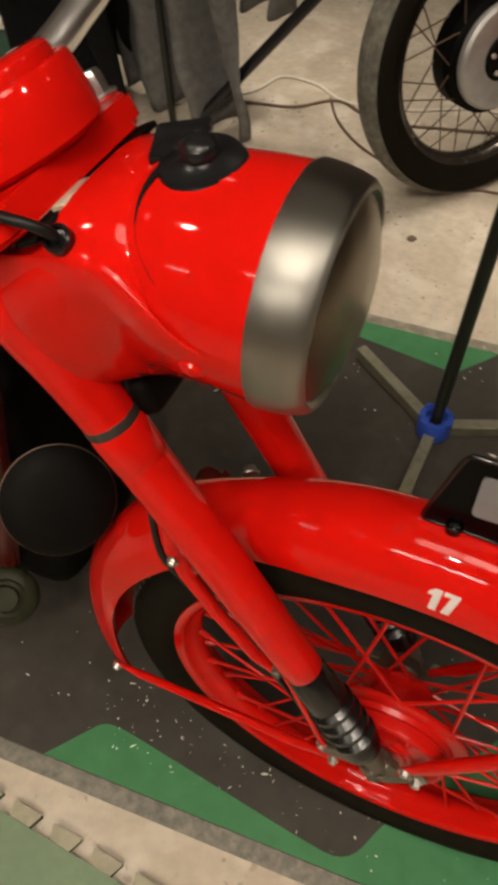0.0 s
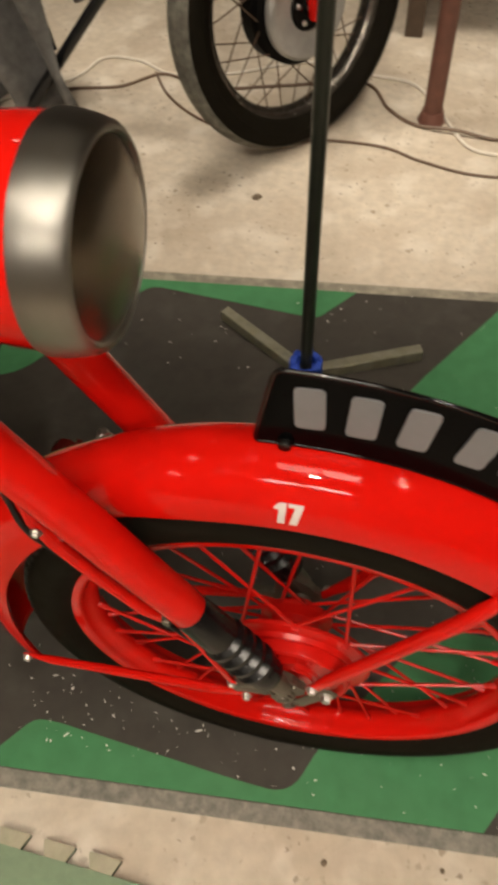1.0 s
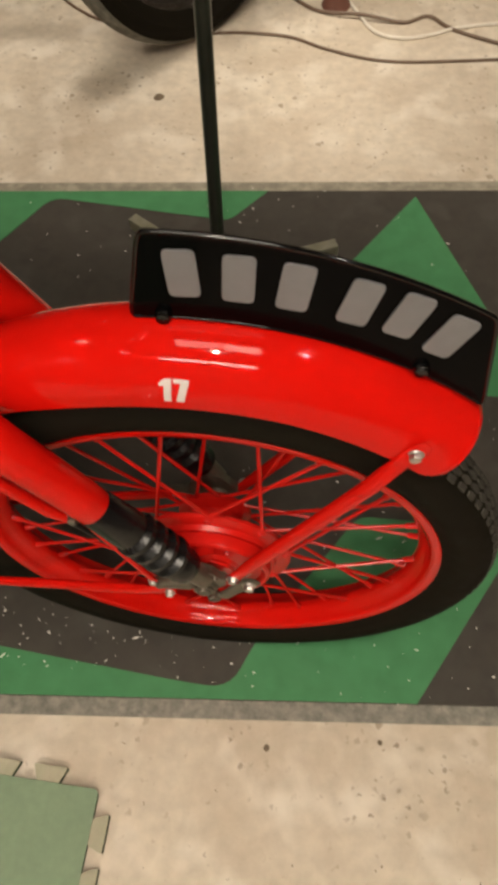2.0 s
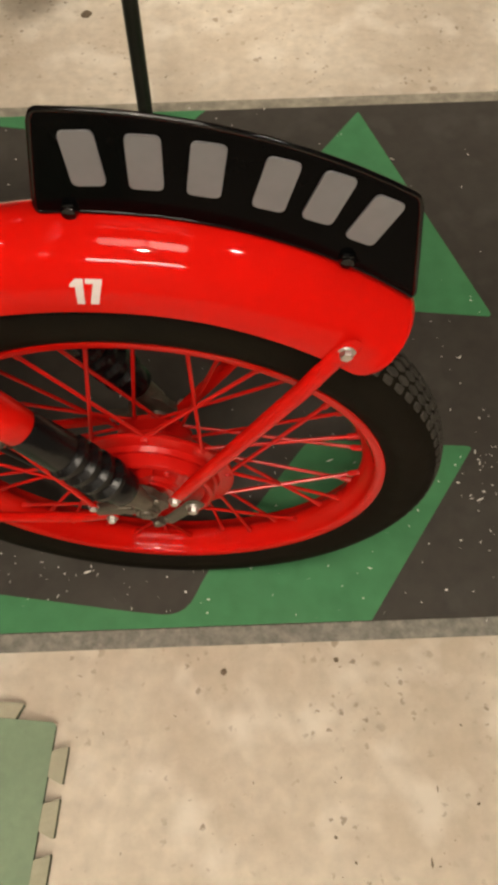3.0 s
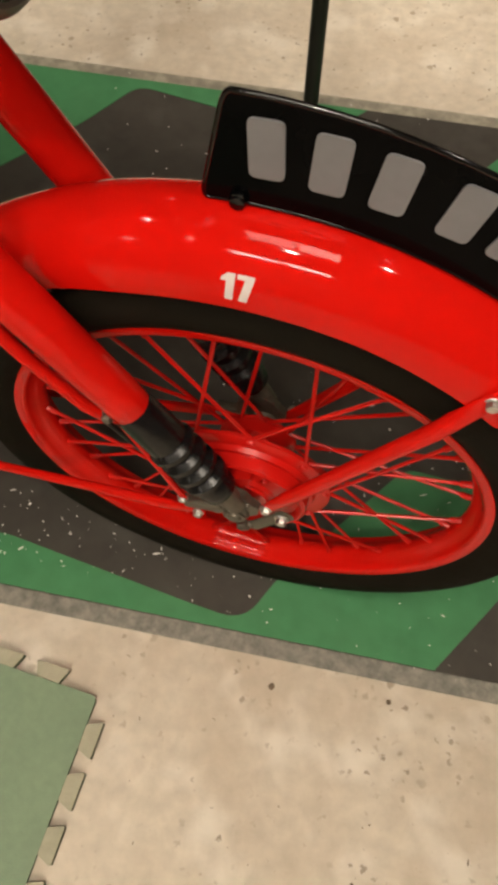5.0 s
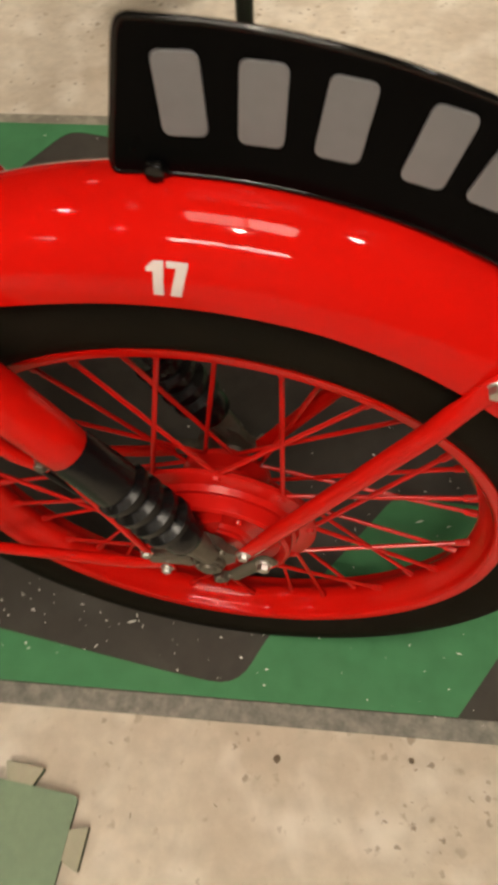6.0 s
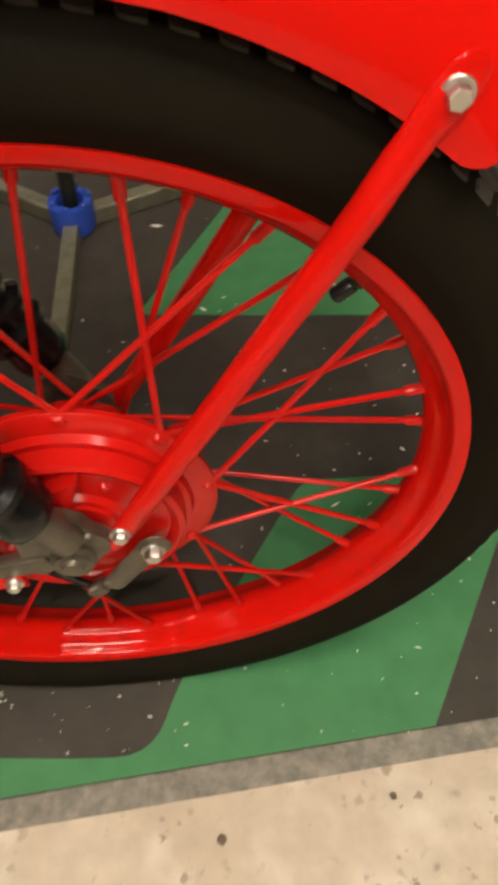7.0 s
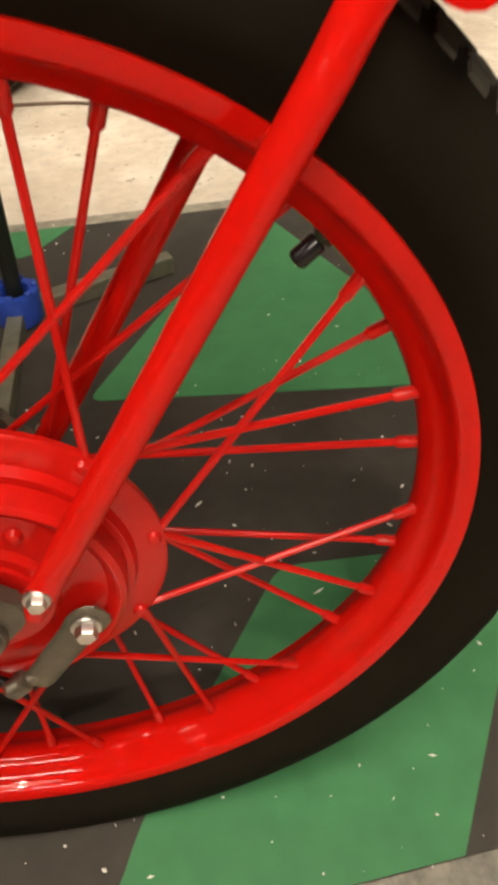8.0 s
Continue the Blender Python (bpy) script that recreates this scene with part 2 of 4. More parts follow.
def curve_points(pts, n=24):
    """A smooth line through the points."""
    pts = [Vector(p) for p in pts]
    q = [2 * pts[0] - pts[1]] + pts + [2 * pts[-1] - pts[-2]]
    out = []
    for i in range(1, len(q) - 2):
        for k in range(n):
            t = k / n
            a, b, c, d = q[i - 1], q[i], q[i + 1], q[i + 2]
            out.append(0.5 * ((2 * b) + (c - a) * t + (2 * a - 5 * b + 4 * c - d) * t * t + (3 * b - a - 3 * c + d) * t ** 3))
    out.append(pts[-1])
    return out


def lathe(bm, profile, origin=(0, 0, 0), axis=(0, 1, 0), seg=48, closed=False, start=0.0, end=360.0, ref=None):
    """Turns a profile of (radius, along) about an axis. closed joins the last point to the first."""
    o, d = Vector(origin), Vector(axis).normalized()
    if ref is not None:
        u = Vector(ref)
        u = (u - d * u.dot(d)).normalized()
        v = d.cross(u)
    else:
        u, v = basis(d)
    full = end - start >= 359.9
    m = seg if full else seg + 1
    rings = []
    for r, h in profile:
        if r < 1e-6:
            rings.append([bm.verts.new(o + d * h)] * m)
        else:
            rings.append([bm.verts.new(o + d * h + r * (math.cos(a) * u + math.sin(a) * v)) for a in [radians(start + (end - start) * j / seg) for j in range(m)]])
    pairs = list(zip(rings, rings[1:])) + ([(rings[-1], rings[0])] if closed else [])
    for a, b in pairs:
        for j in range(seg):
            k = (j + 1) % m
            vs = []
            for w in (a[j], a[k], b[k], b[j]):
                if w not in vs:
                    vs.append(w)
            if len(vs) > 2:
                bm.faces.new(vs)
    return bm


def block(bm, size, m=Matrix(), bevel=0.0, seg=2):
    made = bmesh.ops.create_cube(bm, size=1, matrix=m @ Matrix.Diagonal((*size, 1)))
    if bevel:
        es = list({e for v in made["verts"] for e in v.link_edges})
        bmesh.ops.bevel(bm, geom=es, offset=bevel, segments=seg, profile=0.6, affect="EDGES")
    return bm


def slab(bm, outline, z0, z1):
    """An upright prism over an outline of (x, y)."""
    lo = [bm.verts.new((x, y, z0)) for x, y in outline]
    hi = [bm.verts.new((x, y, z1)) for x, y in outline]
    n = len(outline)
    bm.faces.new(lo[::-1])
    bm.faces.new(hi)
    for i in range(n):
        bm.faces.new((lo[i], lo[(i + 1) % n], hi[(i + 1) % n], hi[i]))
    return bm


def rounded(outline, r, n=5):
    """An outline with its corners rounded by about r (one number, or one per corner)."""
    out, k = [], len(outline)
    for i in range(k):
        p, a, b = Vector(outline[i]), Vector(outline[i - 1]), Vector(outline[(i + 1) % k])
        q = r[i] if isinstance(r, (list, tuple)) else r
        if q <= 0:
            out.append(tuple(p))
            continue
        s, e = p + (a - p).normalized() * min(q, (a - p).length / 2), p + (b - p).normalized() * min(q, (b - p).length / 2)
        for j in range(n + 1):
            t = j / n
            out.append(tuple((1 - t) ** 2 * s + 2 * t * (1 - t) * p + t * t * e))
    return out


def hexhead(bm, origin, axis, r, h):
    """A hexagon bolt head with a washer under it and a domed top."""
    lathe(bm, [(0, -0.0005), (r * 1.35, -0.0005), (r * 1.4, 0.001), (r * 1.3, 0.0018), (0, 0.0018)], origin, axis, 20)
    o = Vector(origin) + Vector(axis).normalized() * 0.0018
    lathe(bm, [(0, 0), (r, 0), (r, h * 0.8), (r * 0.85, h), (0, h)], o, axis, 6)
    return bm


# ---- the room ----
X0, X1, Y0, Y1 = -3.2, 3.0, -3.4, 3.6
bm = bmesh.new()
block(bm, (X1 - X0 + 0.4, Y1 - Y0 + 0.4, 0.1), pose((X0 + X1) / 2, (Y0 + Y1) / 2, -0.05))
tagged(part("floor", bm, CONCRETE, smooth=False), "bare beige concrete floor with dark specks and stains", "floor", kind="structure")
bm = bmesh.new()
block(bm, (X1 - X0 + 0.4, Y1 - Y0 + 0.4, 0.1), pose((X0 + X1) / 2, (Y0 + Y1) / 2, ROOM_H + 0.05))
tagged(part("ceiling", bm, CEIL, smooth=False), "plain pale ceiling of the workshop", "ceiling", kind="structure")
for nm, size, at in (("wall_north", (X1 - X0 + 0.4, 0.15, ROOM_H), ((X0 + X1) / 2, Y1 + 0.075, ROOM_H / 2)),
                     ("wall_south", (X1 - X0 + 0.4, 0.15, ROOM_H), ((X0 + X1) / 2, Y0 - 0.075, ROOM_H / 2)),
                     ("wall_west", (0.15, Y1 - Y0, ROOM_H), (X0 - 0.075, (Y0 + Y1) / 2, ROOM_H / 2)),
                     ("wall_east", (0.15, Y1 - Y0, ROOM_H), (X1 + 0.075, (Y0 + Y1) / 2, ROOM_H / 2))):
    bm = bmesh.new()
    block(bm, size, pose(*at))
    tagged(part(nm, bm, WALL, smooth=False), "plain plastered workshop wall", "wall", kind="structure")


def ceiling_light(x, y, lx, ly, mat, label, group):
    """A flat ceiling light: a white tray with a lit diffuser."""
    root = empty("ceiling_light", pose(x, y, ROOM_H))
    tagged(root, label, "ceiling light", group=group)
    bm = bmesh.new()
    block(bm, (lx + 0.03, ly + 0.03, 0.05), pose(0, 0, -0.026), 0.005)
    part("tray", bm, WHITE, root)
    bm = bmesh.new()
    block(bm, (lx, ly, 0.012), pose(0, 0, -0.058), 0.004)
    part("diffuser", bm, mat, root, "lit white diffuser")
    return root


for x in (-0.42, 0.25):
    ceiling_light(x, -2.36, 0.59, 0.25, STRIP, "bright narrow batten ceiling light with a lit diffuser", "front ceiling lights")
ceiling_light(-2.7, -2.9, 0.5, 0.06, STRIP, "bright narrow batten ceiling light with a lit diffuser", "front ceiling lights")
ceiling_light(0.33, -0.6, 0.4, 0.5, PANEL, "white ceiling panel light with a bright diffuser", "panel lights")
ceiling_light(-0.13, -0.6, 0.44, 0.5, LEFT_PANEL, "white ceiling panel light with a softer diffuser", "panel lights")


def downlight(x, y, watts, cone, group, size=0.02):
    """A small round ceiling spot, out of view, with its lamp just under a lit disc."""
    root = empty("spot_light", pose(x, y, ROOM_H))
    tagged(root, "unseen small round ceiling spot light with white bezel", "spot light", group=group)
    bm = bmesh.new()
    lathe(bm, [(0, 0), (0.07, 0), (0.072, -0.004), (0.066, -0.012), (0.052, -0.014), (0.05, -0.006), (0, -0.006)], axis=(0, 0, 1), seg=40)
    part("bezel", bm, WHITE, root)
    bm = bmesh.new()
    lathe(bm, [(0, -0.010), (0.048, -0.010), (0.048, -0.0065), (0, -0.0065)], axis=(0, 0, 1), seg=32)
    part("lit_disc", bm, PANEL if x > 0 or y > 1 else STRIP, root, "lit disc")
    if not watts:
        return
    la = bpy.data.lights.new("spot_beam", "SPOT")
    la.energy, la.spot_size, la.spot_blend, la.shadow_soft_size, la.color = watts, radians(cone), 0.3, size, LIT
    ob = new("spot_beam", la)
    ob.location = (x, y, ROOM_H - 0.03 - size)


# the last is an unseen key spot, added where the shadows point
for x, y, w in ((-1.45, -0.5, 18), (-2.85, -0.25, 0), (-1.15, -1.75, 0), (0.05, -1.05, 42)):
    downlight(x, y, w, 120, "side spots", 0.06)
# unseen spots added to brighten the floor behind the mat
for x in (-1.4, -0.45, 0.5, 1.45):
    downlight(x, 1.5, FAR_FILL_W, 42, "spots along the back", 0.22)
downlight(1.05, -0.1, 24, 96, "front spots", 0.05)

# ---- the mat and what lies on the floor ----
MAT = pose(0, -0.1397, 0, 0, 0, 3.93)
MW, TRIM = 1.047, 0.026
root = empty("workshop_mat", MAT)
tagged(root, "green rubber mat with charcoal angular pattern and grey edge trim", "mat")
bm = bmesh.new()
slab(bm, [(-1.5, TRIM), (1.3, TRIM), (1.3, MW - TRIM), (-1.5, MW - TRIM)], 0.0, 0.003)
part("sheet", bm, MAT_DARK, root, "charcoal sheet", smooth=False)
for y0 in (0.0, MW - TRIM):
    bm = bmesh.new()
    block(bm, (2.8, TRIM, 0.0036), pose(-0.1, y0 + TRIM / 2, 0.0018), 0.001, 1)
    part("edge_trim", bm, MAT_TRIM if y0 < 0.5 else MAT_TRIM_PALE, root, "worn grey edge strip" if y0 < 0.5 else "worn pale edge strip", smooth=False)
INV = MAT.inverted()


def on_mat(pts):
    return [tuple((INV @ Vector((x, y, 0)))[:2]) for x, y in pts]


def trim_front(x):
    return -0.1397 + 0.0686 * x + TRIM + 0.0005


def trim_back(x):
    return 0.9099 + 0.0686 * x - TRIM - 0.0005


GREENS = [
    ([(-1.2, trim_back(-1.2)), (-0.012, trim_back(-0.012)), (-0.082, 0.796), (-0.45, 0.836), (-0.517, 0.725), (-0.655, 0.545), (-1.2, 0.5)],
     [0, 0, 0.02, 0.03, 0.02, 0.05, 0]),
    ([(-0.43, trim_front(-0.43)), (0.279, trim_front(0.279)), (0.443, 0.178), (0.19, 0.182), (0.045, -0.03), (0.018, -0.098), (-0.06, -0.093), (-0.34, -0.066), (-0.372, -0.068)],
     [0, 0, 0.01, 0.02, 0.04, 0.035, 0.02, 0.015, 0.015]),
    ([(0.284, 0.886), (0.497, 0.418), (0.38, 0.424), (0.007, 0.456), (0.146, 0.683)], [0.006, 0.01, 0.02, 0.02, 0]),
    ([(0.62, trim_back(0.62)), (1.2, trim_back(1.2)), (1.2, 0.5), (0.78, 0.55)], [0, 0, 0, 0.03]),
]
for pts, r in GREENS:
    bm = bmesh.new()
    slab(bm, rounded(on_mat(pts), r), 0.0031, 0.0042)
    part("green_field", bm, MAT_GREEN, root, "green field of the pattern", smooth=False)


# interlocking foam tile: a green field, tan teeth along two edges
root = empty("foam_tile", pose(-0.141, -0.2435, 0.0, 0, 0, -2.4))
tagged(root, "pale green interlocking foam floor tile with tan toothed edges", "floor mat")
# darker layer below the face, seen along the tile's sides
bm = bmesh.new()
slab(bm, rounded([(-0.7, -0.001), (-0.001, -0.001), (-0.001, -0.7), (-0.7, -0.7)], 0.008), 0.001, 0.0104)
part("tile_body", bm, FOAM_EDGE, root, "foam sides darker than the face", smooth=False)
bm = bmesh.new()
slab(bm, rounded([(-0.7, 0.0), (0.0, 0.0), (0.0, -0.7), (-0.7, -0.7)], 0.008), 0.0105, 0.012)
part("tile_face", bm, FOAM, root, "pale green textured face", smooth=False)
DEPTH = 0.0205
for k in range(10):
    for along in (0, 1):
        c = 0.0505 + 0.0625 * k if along else 0.071 + 0.0655 * k
        w0, w1 = 0.0155, 0.0235
        pts = [(c - w0, 0.0002), (c - w1, DEPTH), (c + w1, DEPTH), (c + w0, 0.0002)]
        pts = [(v, -u) for u, v in pts] if along else [(-u, v) for u, v in pts]
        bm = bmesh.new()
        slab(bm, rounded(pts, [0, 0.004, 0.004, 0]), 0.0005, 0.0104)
        tooth = part("tooth_side", bm, FOAM_EDGE, root, "foam sides darker than the face", smooth=False)
        bm = bmesh.new()
        slab(bm, rounded(pts, [0, 0.004, 0.004, 0]), 0.0105, 0.012)
        part("tooth", bm, FOAM_TOOTH, root, "foam tooth", smooth=False)

rng = random.Random(5)


def flakes(name, label, cat, mat, count, areas, size, z, thick=(0.0006, 0.0014)):
    """Many small chips lying about on the ground."""
    bm = bmesh.new()
    for _ in range(count):
        x0, x1, y0, y1 = rng.choice(areas)
        x, y = rng.uniform(x0, x1), rng.uniform(y0, y1)
        a = rng.uniform(*size) * rng.choice((0.6, 0.8, 1.0, 1.5))
        k, t, n = rng.uniform(0.15, 0.7), rng.uniform(*thick), rng.choice((4, 5, 6))
        a *= 1.0 if k > 0.35 else 1.7
        pts = [(a * math.cos(2 * math.pi * i / n) * rng.uniform(0.7, 1.2), a * k * math.sin(2 * math.pi * i / n) * rng.uniform(0.7, 1.2)) for i in range(n)]
        m = pose(x, y, z + 0.0003, rng.uniform(-6, 6), rng.uniform(-6, 6), rng.uniform(0, 360))
        lo = [bm.verts.new(m @ Vector((px, py, 0))) for px, py in pts]
        hi = [bm.verts.new(m @ Vector((px * 0.9, py * 0.9, t))) for px, py in pts]
        bm.faces.new(hi)
        bm.faces.new(lo[::-1])
        for i in range(n):
            bm.faces.new((lo[i], lo[(i + 1) % n], hi[(i + 1) % n], hi[i]))
    return tagged(part(name, bm, mat, smooth=False), label, cat, kind="stuff")


flakes("shavings", "small white shavings and flakes scattered on the mat", "debris", WHITE, 120,
       [(-0.65, -0.3, -0.12, 0.08), (-0.4, 0.05, -0.1, 0.0), (-0.1, 0.45, -0.1, 0.9), (0.15, 0.5, 0.1, 0.75), (-0.5, 0.1, 0.55, 0.88), (0.2, 0.5, -0.1, 0.3), (0.40, 0.54, 0.0, 0.2), (0.42, 0.52, 0.1, 0.19)], (0.0009, 0.0028), 0.0042)
flakes("shavings_fine", "fine pale dust specks on the mat", "debris", WHITE, 240,
       [(-0.5, 0.5, -0.1, 0.9), (-0.4, 0.05, -0.1, 0.0), (0.1, 0.5, -0.1, 0.5)], (0.0005, 0.0015), 0.0042)
flakes("shavings_large", "larger white paint flakes on the mat", "debris", WHITE, 64,
       ((-0.4, 0.02, -0.1, 0.02), (0.0, 0.5, -0.1, 0.5), (0.12, 0.55, 0.12, 0.6), (0.3, 0.62, -0.06, 0.3), (-0.35, 0.1, 0.35, 0.75), (-0.6, -0.3, -0.05, 0.2)), (0.0014, 0.0036), 0.0042)
flakes("grit", "brown grit specks on the concrete floor", "debris", CRUMB, 70,
       [(-0.14, 0.6, -0.6, -0.18), (0.1, 0.6, -0.5, -0.3), (-1.0, 0.6, 0.95, 1.7)], (0.0008, 0.0028), 0.0)
for x, y, s in ((0.075, -0.17, 0.0045), (0.229, -0.149, 0.0035), (-0.28, 1.16, 0.012)):
    bm = bmesh.new()
    n = 9
    lathe(bm, [(0, 0.0), (s, 0.0), (s * 0.8, s * 0.2), (s * 0.3, s * 0.3), (0, s * 0.3)], (x, y, 0.0), (0, 0, 1), n)
    for v in bm.verts:
        v.co.x += rng.uniform(-0.2, 0.2) * s
        v.co.y += rng.uniform(-0.2, 0.2) * s
    tagged(part("dirt_crumb", bm, CRUMB), "brown crumb of dirt on the concrete", "debris", group="crumbs on the floor")


# ---- the tripod stand with its pole ----
def stand():
    hx, hy = -0.081, 0.640
    root = empty("pole_stand", pose(hx, hy, 0.004))
    tagged(root, "black pole in a blue hub on three flat metal arms", "stand")
    for ex, ey in ((-0.268, 0.768), (0.130, 0.728), (-0.089, 0.408)):
        d = Vector((ex - hx, ey - hy, 0))
        L, a = d.length, math.degrees(math.atan2(d.y, d.x))
        bm = bmesh.new()
        m = pose(0, 0, 0, 0, 0, a)
        block(bm, (L - 0.02, 0.021, 0.003), m @ pose(L / 2 + 0.01, 0, 0.0245), 0.0008, 1)
        for s in (-1, 1):
            block(bm, (L - 0.02, 0.0025, 0.0225), m @ pose(L / 2 + 0.01, s * 0.0092, 0.0118), 0.0006, 1)
        block(bm, (0.003, 0.021, 0.026), m @ pose(L - 0.0006, 0, 0.013), 0.0008, 1)
        part("arm", bm, ARM, root, "galvanised channel arm")
    bm = bmesh.new()
    lathe(bm, [(0.0, 0.002), (0.030, 0.002), (0.0315, 0.006), (0.0315, 0.044), (0.030, 0.047), (0.020, 0.047), (0.0185, 0.044), (0.0185, 0.03), (0, 0.03)], seg=40, axis=(0, 0, 1))
    for k in range(6):
        a = k * 60 + 20
        block(bm, (0.008, 0.012, 0.012), pose(0.0265 * math.cos(radians(a)), 0.0265 * math.sin(radians(a)), 0.047, 0, 0, a), 0.002, 1)
    part("hub", bm, BLUE, root, "blue plastic hub")
    bm = bmesh.new()
    top = Vector((0.03, 0.0, 1.6))
    sweep(bm, [Vector((0, 0, 0.02)), top * 0.5 + Vector((0, 0, 0.01)), top], 0.0115, 20)
    part("pole", bm, POLE, root, "black tube")
    return root


stand()


# ---- the red motorcycle: wheel centre is the origin, x ahead, y to its left, z up ----
LEAN = -2.98
WC = pose(0, 0, 0, LEAN, 0, 0) @ pose(0, 0, 0.3012)
bike = empty("motorcycle", WC)
tagged(bike, "old red motorcycle with black tyre and leaning slightly on the mat", "motorcycle")
AXLE = (0, 1, 0)
RIM_R, TYRE_R = 0.254, 0.303


def polar(r, a, y):
    return Vector((r * math.cos(radians(a)), y, r * math.sin(radians(a))))


# wheel: hub with its pieces
bm = bmesh.new()
lathe(bm, [(0.012, -0.046), (0.03, -0.046), (0.032, -0.030), (0.074, -0.030), (0.076, -0.0245), (0.0895, -0.0235), (0.0912, -0.022), (0.0912, -0.0185), (0.0895, -0.017), (0.06, -0.015), (0.034, -0.006), (0.029, 0.004),
           (0.029, 0.02), (0.042, 0.026), (0.0425, 0.03), (0.041, 0.032), (0.022, 0.034), (0.02, 0.045), (0.012, 0.045)], axis=AXLE, seg=64)
wheel = part("front_wheel", bm, RED_DULL, bike, "red front hub")
bm = bmesh.new()
lathe(bm, [(0.015, -0.043), (0.035, -0.0435), (0.038, -0.040), (0.060, -0.0385), (0.063, -0.0435), (0.0665, -0.045), (0.0695, -0.043), (0.0705, -0.038), (0.0705, -0.0305)], axis=AXLE, seg=64)
for r, a in ((0.05, 130), (0.048, 60), (0.05, -50), (0.049, 205)):
    lathe(bm, [(0, 0.004), (0.003, 0.003), (0.0045, 0)], polar(r, a, -0.0395), (0, -1, 0), 12)
part("brake_plate", bm, RED_DULL, wheel, "red brake drum cover")
bm = bmesh.new()
slab(bm, rounded([(-0.010, 0.050), (0.012, 0.062), (0.006, 0.040), (-0.004, 0.030), (-0.012, 0.034)][::-1], 0.002), 0.040, 0.050)
bmesh.ops.transform(bm, verts=bm.verts[:], matrix=pose(0, 0, 0, 90, 0, 0))
part("brake_stop", bm, RED_DULL, wheel)
# rim
prof = [(0.2535, -0.0245), (0.2545, -0.0225), (0.2535, -0.0205), (0.246, -0.0185), (0.2425, -0.0125), (0.238, -0.009), (0.236, 0.0),
        (0.238, 0.009), (0.2425, 0.0125), (0.246, 0.0185), (0.2535, 0.0205), (0.2545, 0.0225), (0.2535, 0.0245),
        (0.2505, 0.0245), (0.2455, 0.0238), (0.2432, 0.0222), (0.2420, 0.0190), (0.2405, 0.0150), (0.2360, 0.0108), (0.2312, 0.006), (0.2296, 0.0),
        (0.2312, -0.006), (0.2360, -0.0108), (0.2405, -0.0150), (0.2420, -0.0190), (0.2432, -0.0222), (0.2455, -0.0238), (0.2505, -0.0245)]
bm = bmesh.new()
lathe(bm, prof, axis=AXLE, seg=128, closed=True)
part("rim", bm, RED, wheel, "glossy red steel rim")
# tyre
CROWN_R, GROUND = 0.037, -0.2972


def tyre_point(u, a, lift):
    """A place on the tyre: u across (-1 to 1), a round it in degrees; pressed flat on the ground."""
    th = math.pi * (u + 1) / 2
    p = polar(0.2755 + CROWN_R * math.sin(th) ** 0.75 + lift, a, -0.0352 * math.cos(th))
    p.z = max(p.z, GROUND - 0.2 * lift)
    return p


wall = [(0.2465, 0.0195), (0.2525, 0.0225), (0.2560, 0.0245), (0.2600, 0.0278), (0.2650, 0.0312), (0.2700, 0.0338)]
bm = bmesh.new()
rings = []
for k in range(144):
    a = 2.5 * k
    rings.append([bm.verts.new(p) for p in [polar(r, a, -y) for r, y in wall] + [tyre_point(-1 + i / 16, a, 0) for i in range(33)] + [polar(r, a, y) for r, y in wall[::-1]]])
for k in range(144):
    p_, q_ = rings[k], rings[(k + 1) % 144]
    for i in range(len(p_) - 1):
        bm.faces.new((p_[i], p_[i + 1], q_[i + 1], q_[i]))
tyre = part("tyre", bm, TYRE, wheel, "worn black road tyre", angle=1.2)
bm = bmesh.new()
N = 104
DIAMOND = [(0.072, 0.0), (0.03, 0.42), (-0.03, 0.42), (-0.072, 0.0), (-0.03, -0.42), (0.03, -0.42)]
RIB = [(0.06, 0.14), (0.05, 0.36), (-0.045, 0.30), (-0.06, 0.1), (-0.06, -0.3), (0.06, -0.3)]
for k in range(N):
    for c, off, ring in ((-0.42, 0.1, RIB), (-0.255, 0.0, DIAMOND), (-0.085, 0.5, DIAMOND), (0.085, 0.0, DIAMOND), (0.255, 0.5, DIAMOND), (0.42, 0.4, RIB)):
        lo = [bm.verts.new(tyre_point(c + u, (k + off + v) * 360 / N, -0.0005)) for u, v in ring]
        hi = [bm.verts.new(tyre_point(c + u * 0.95, (k + off + v * 0.95) * 360 / N, 0.0016)) for u, v in ring]
        bm.faces.new(hi)
        for i in range(6):
            bm.faces.new((lo[i], lo[(i + 1) % 6], hi[(i + 1) % 6], hi[i]))
tagged(part("tread", bm, TREAD, wheel, "worn diamond tread blocks", smooth=False), kind="stuff")

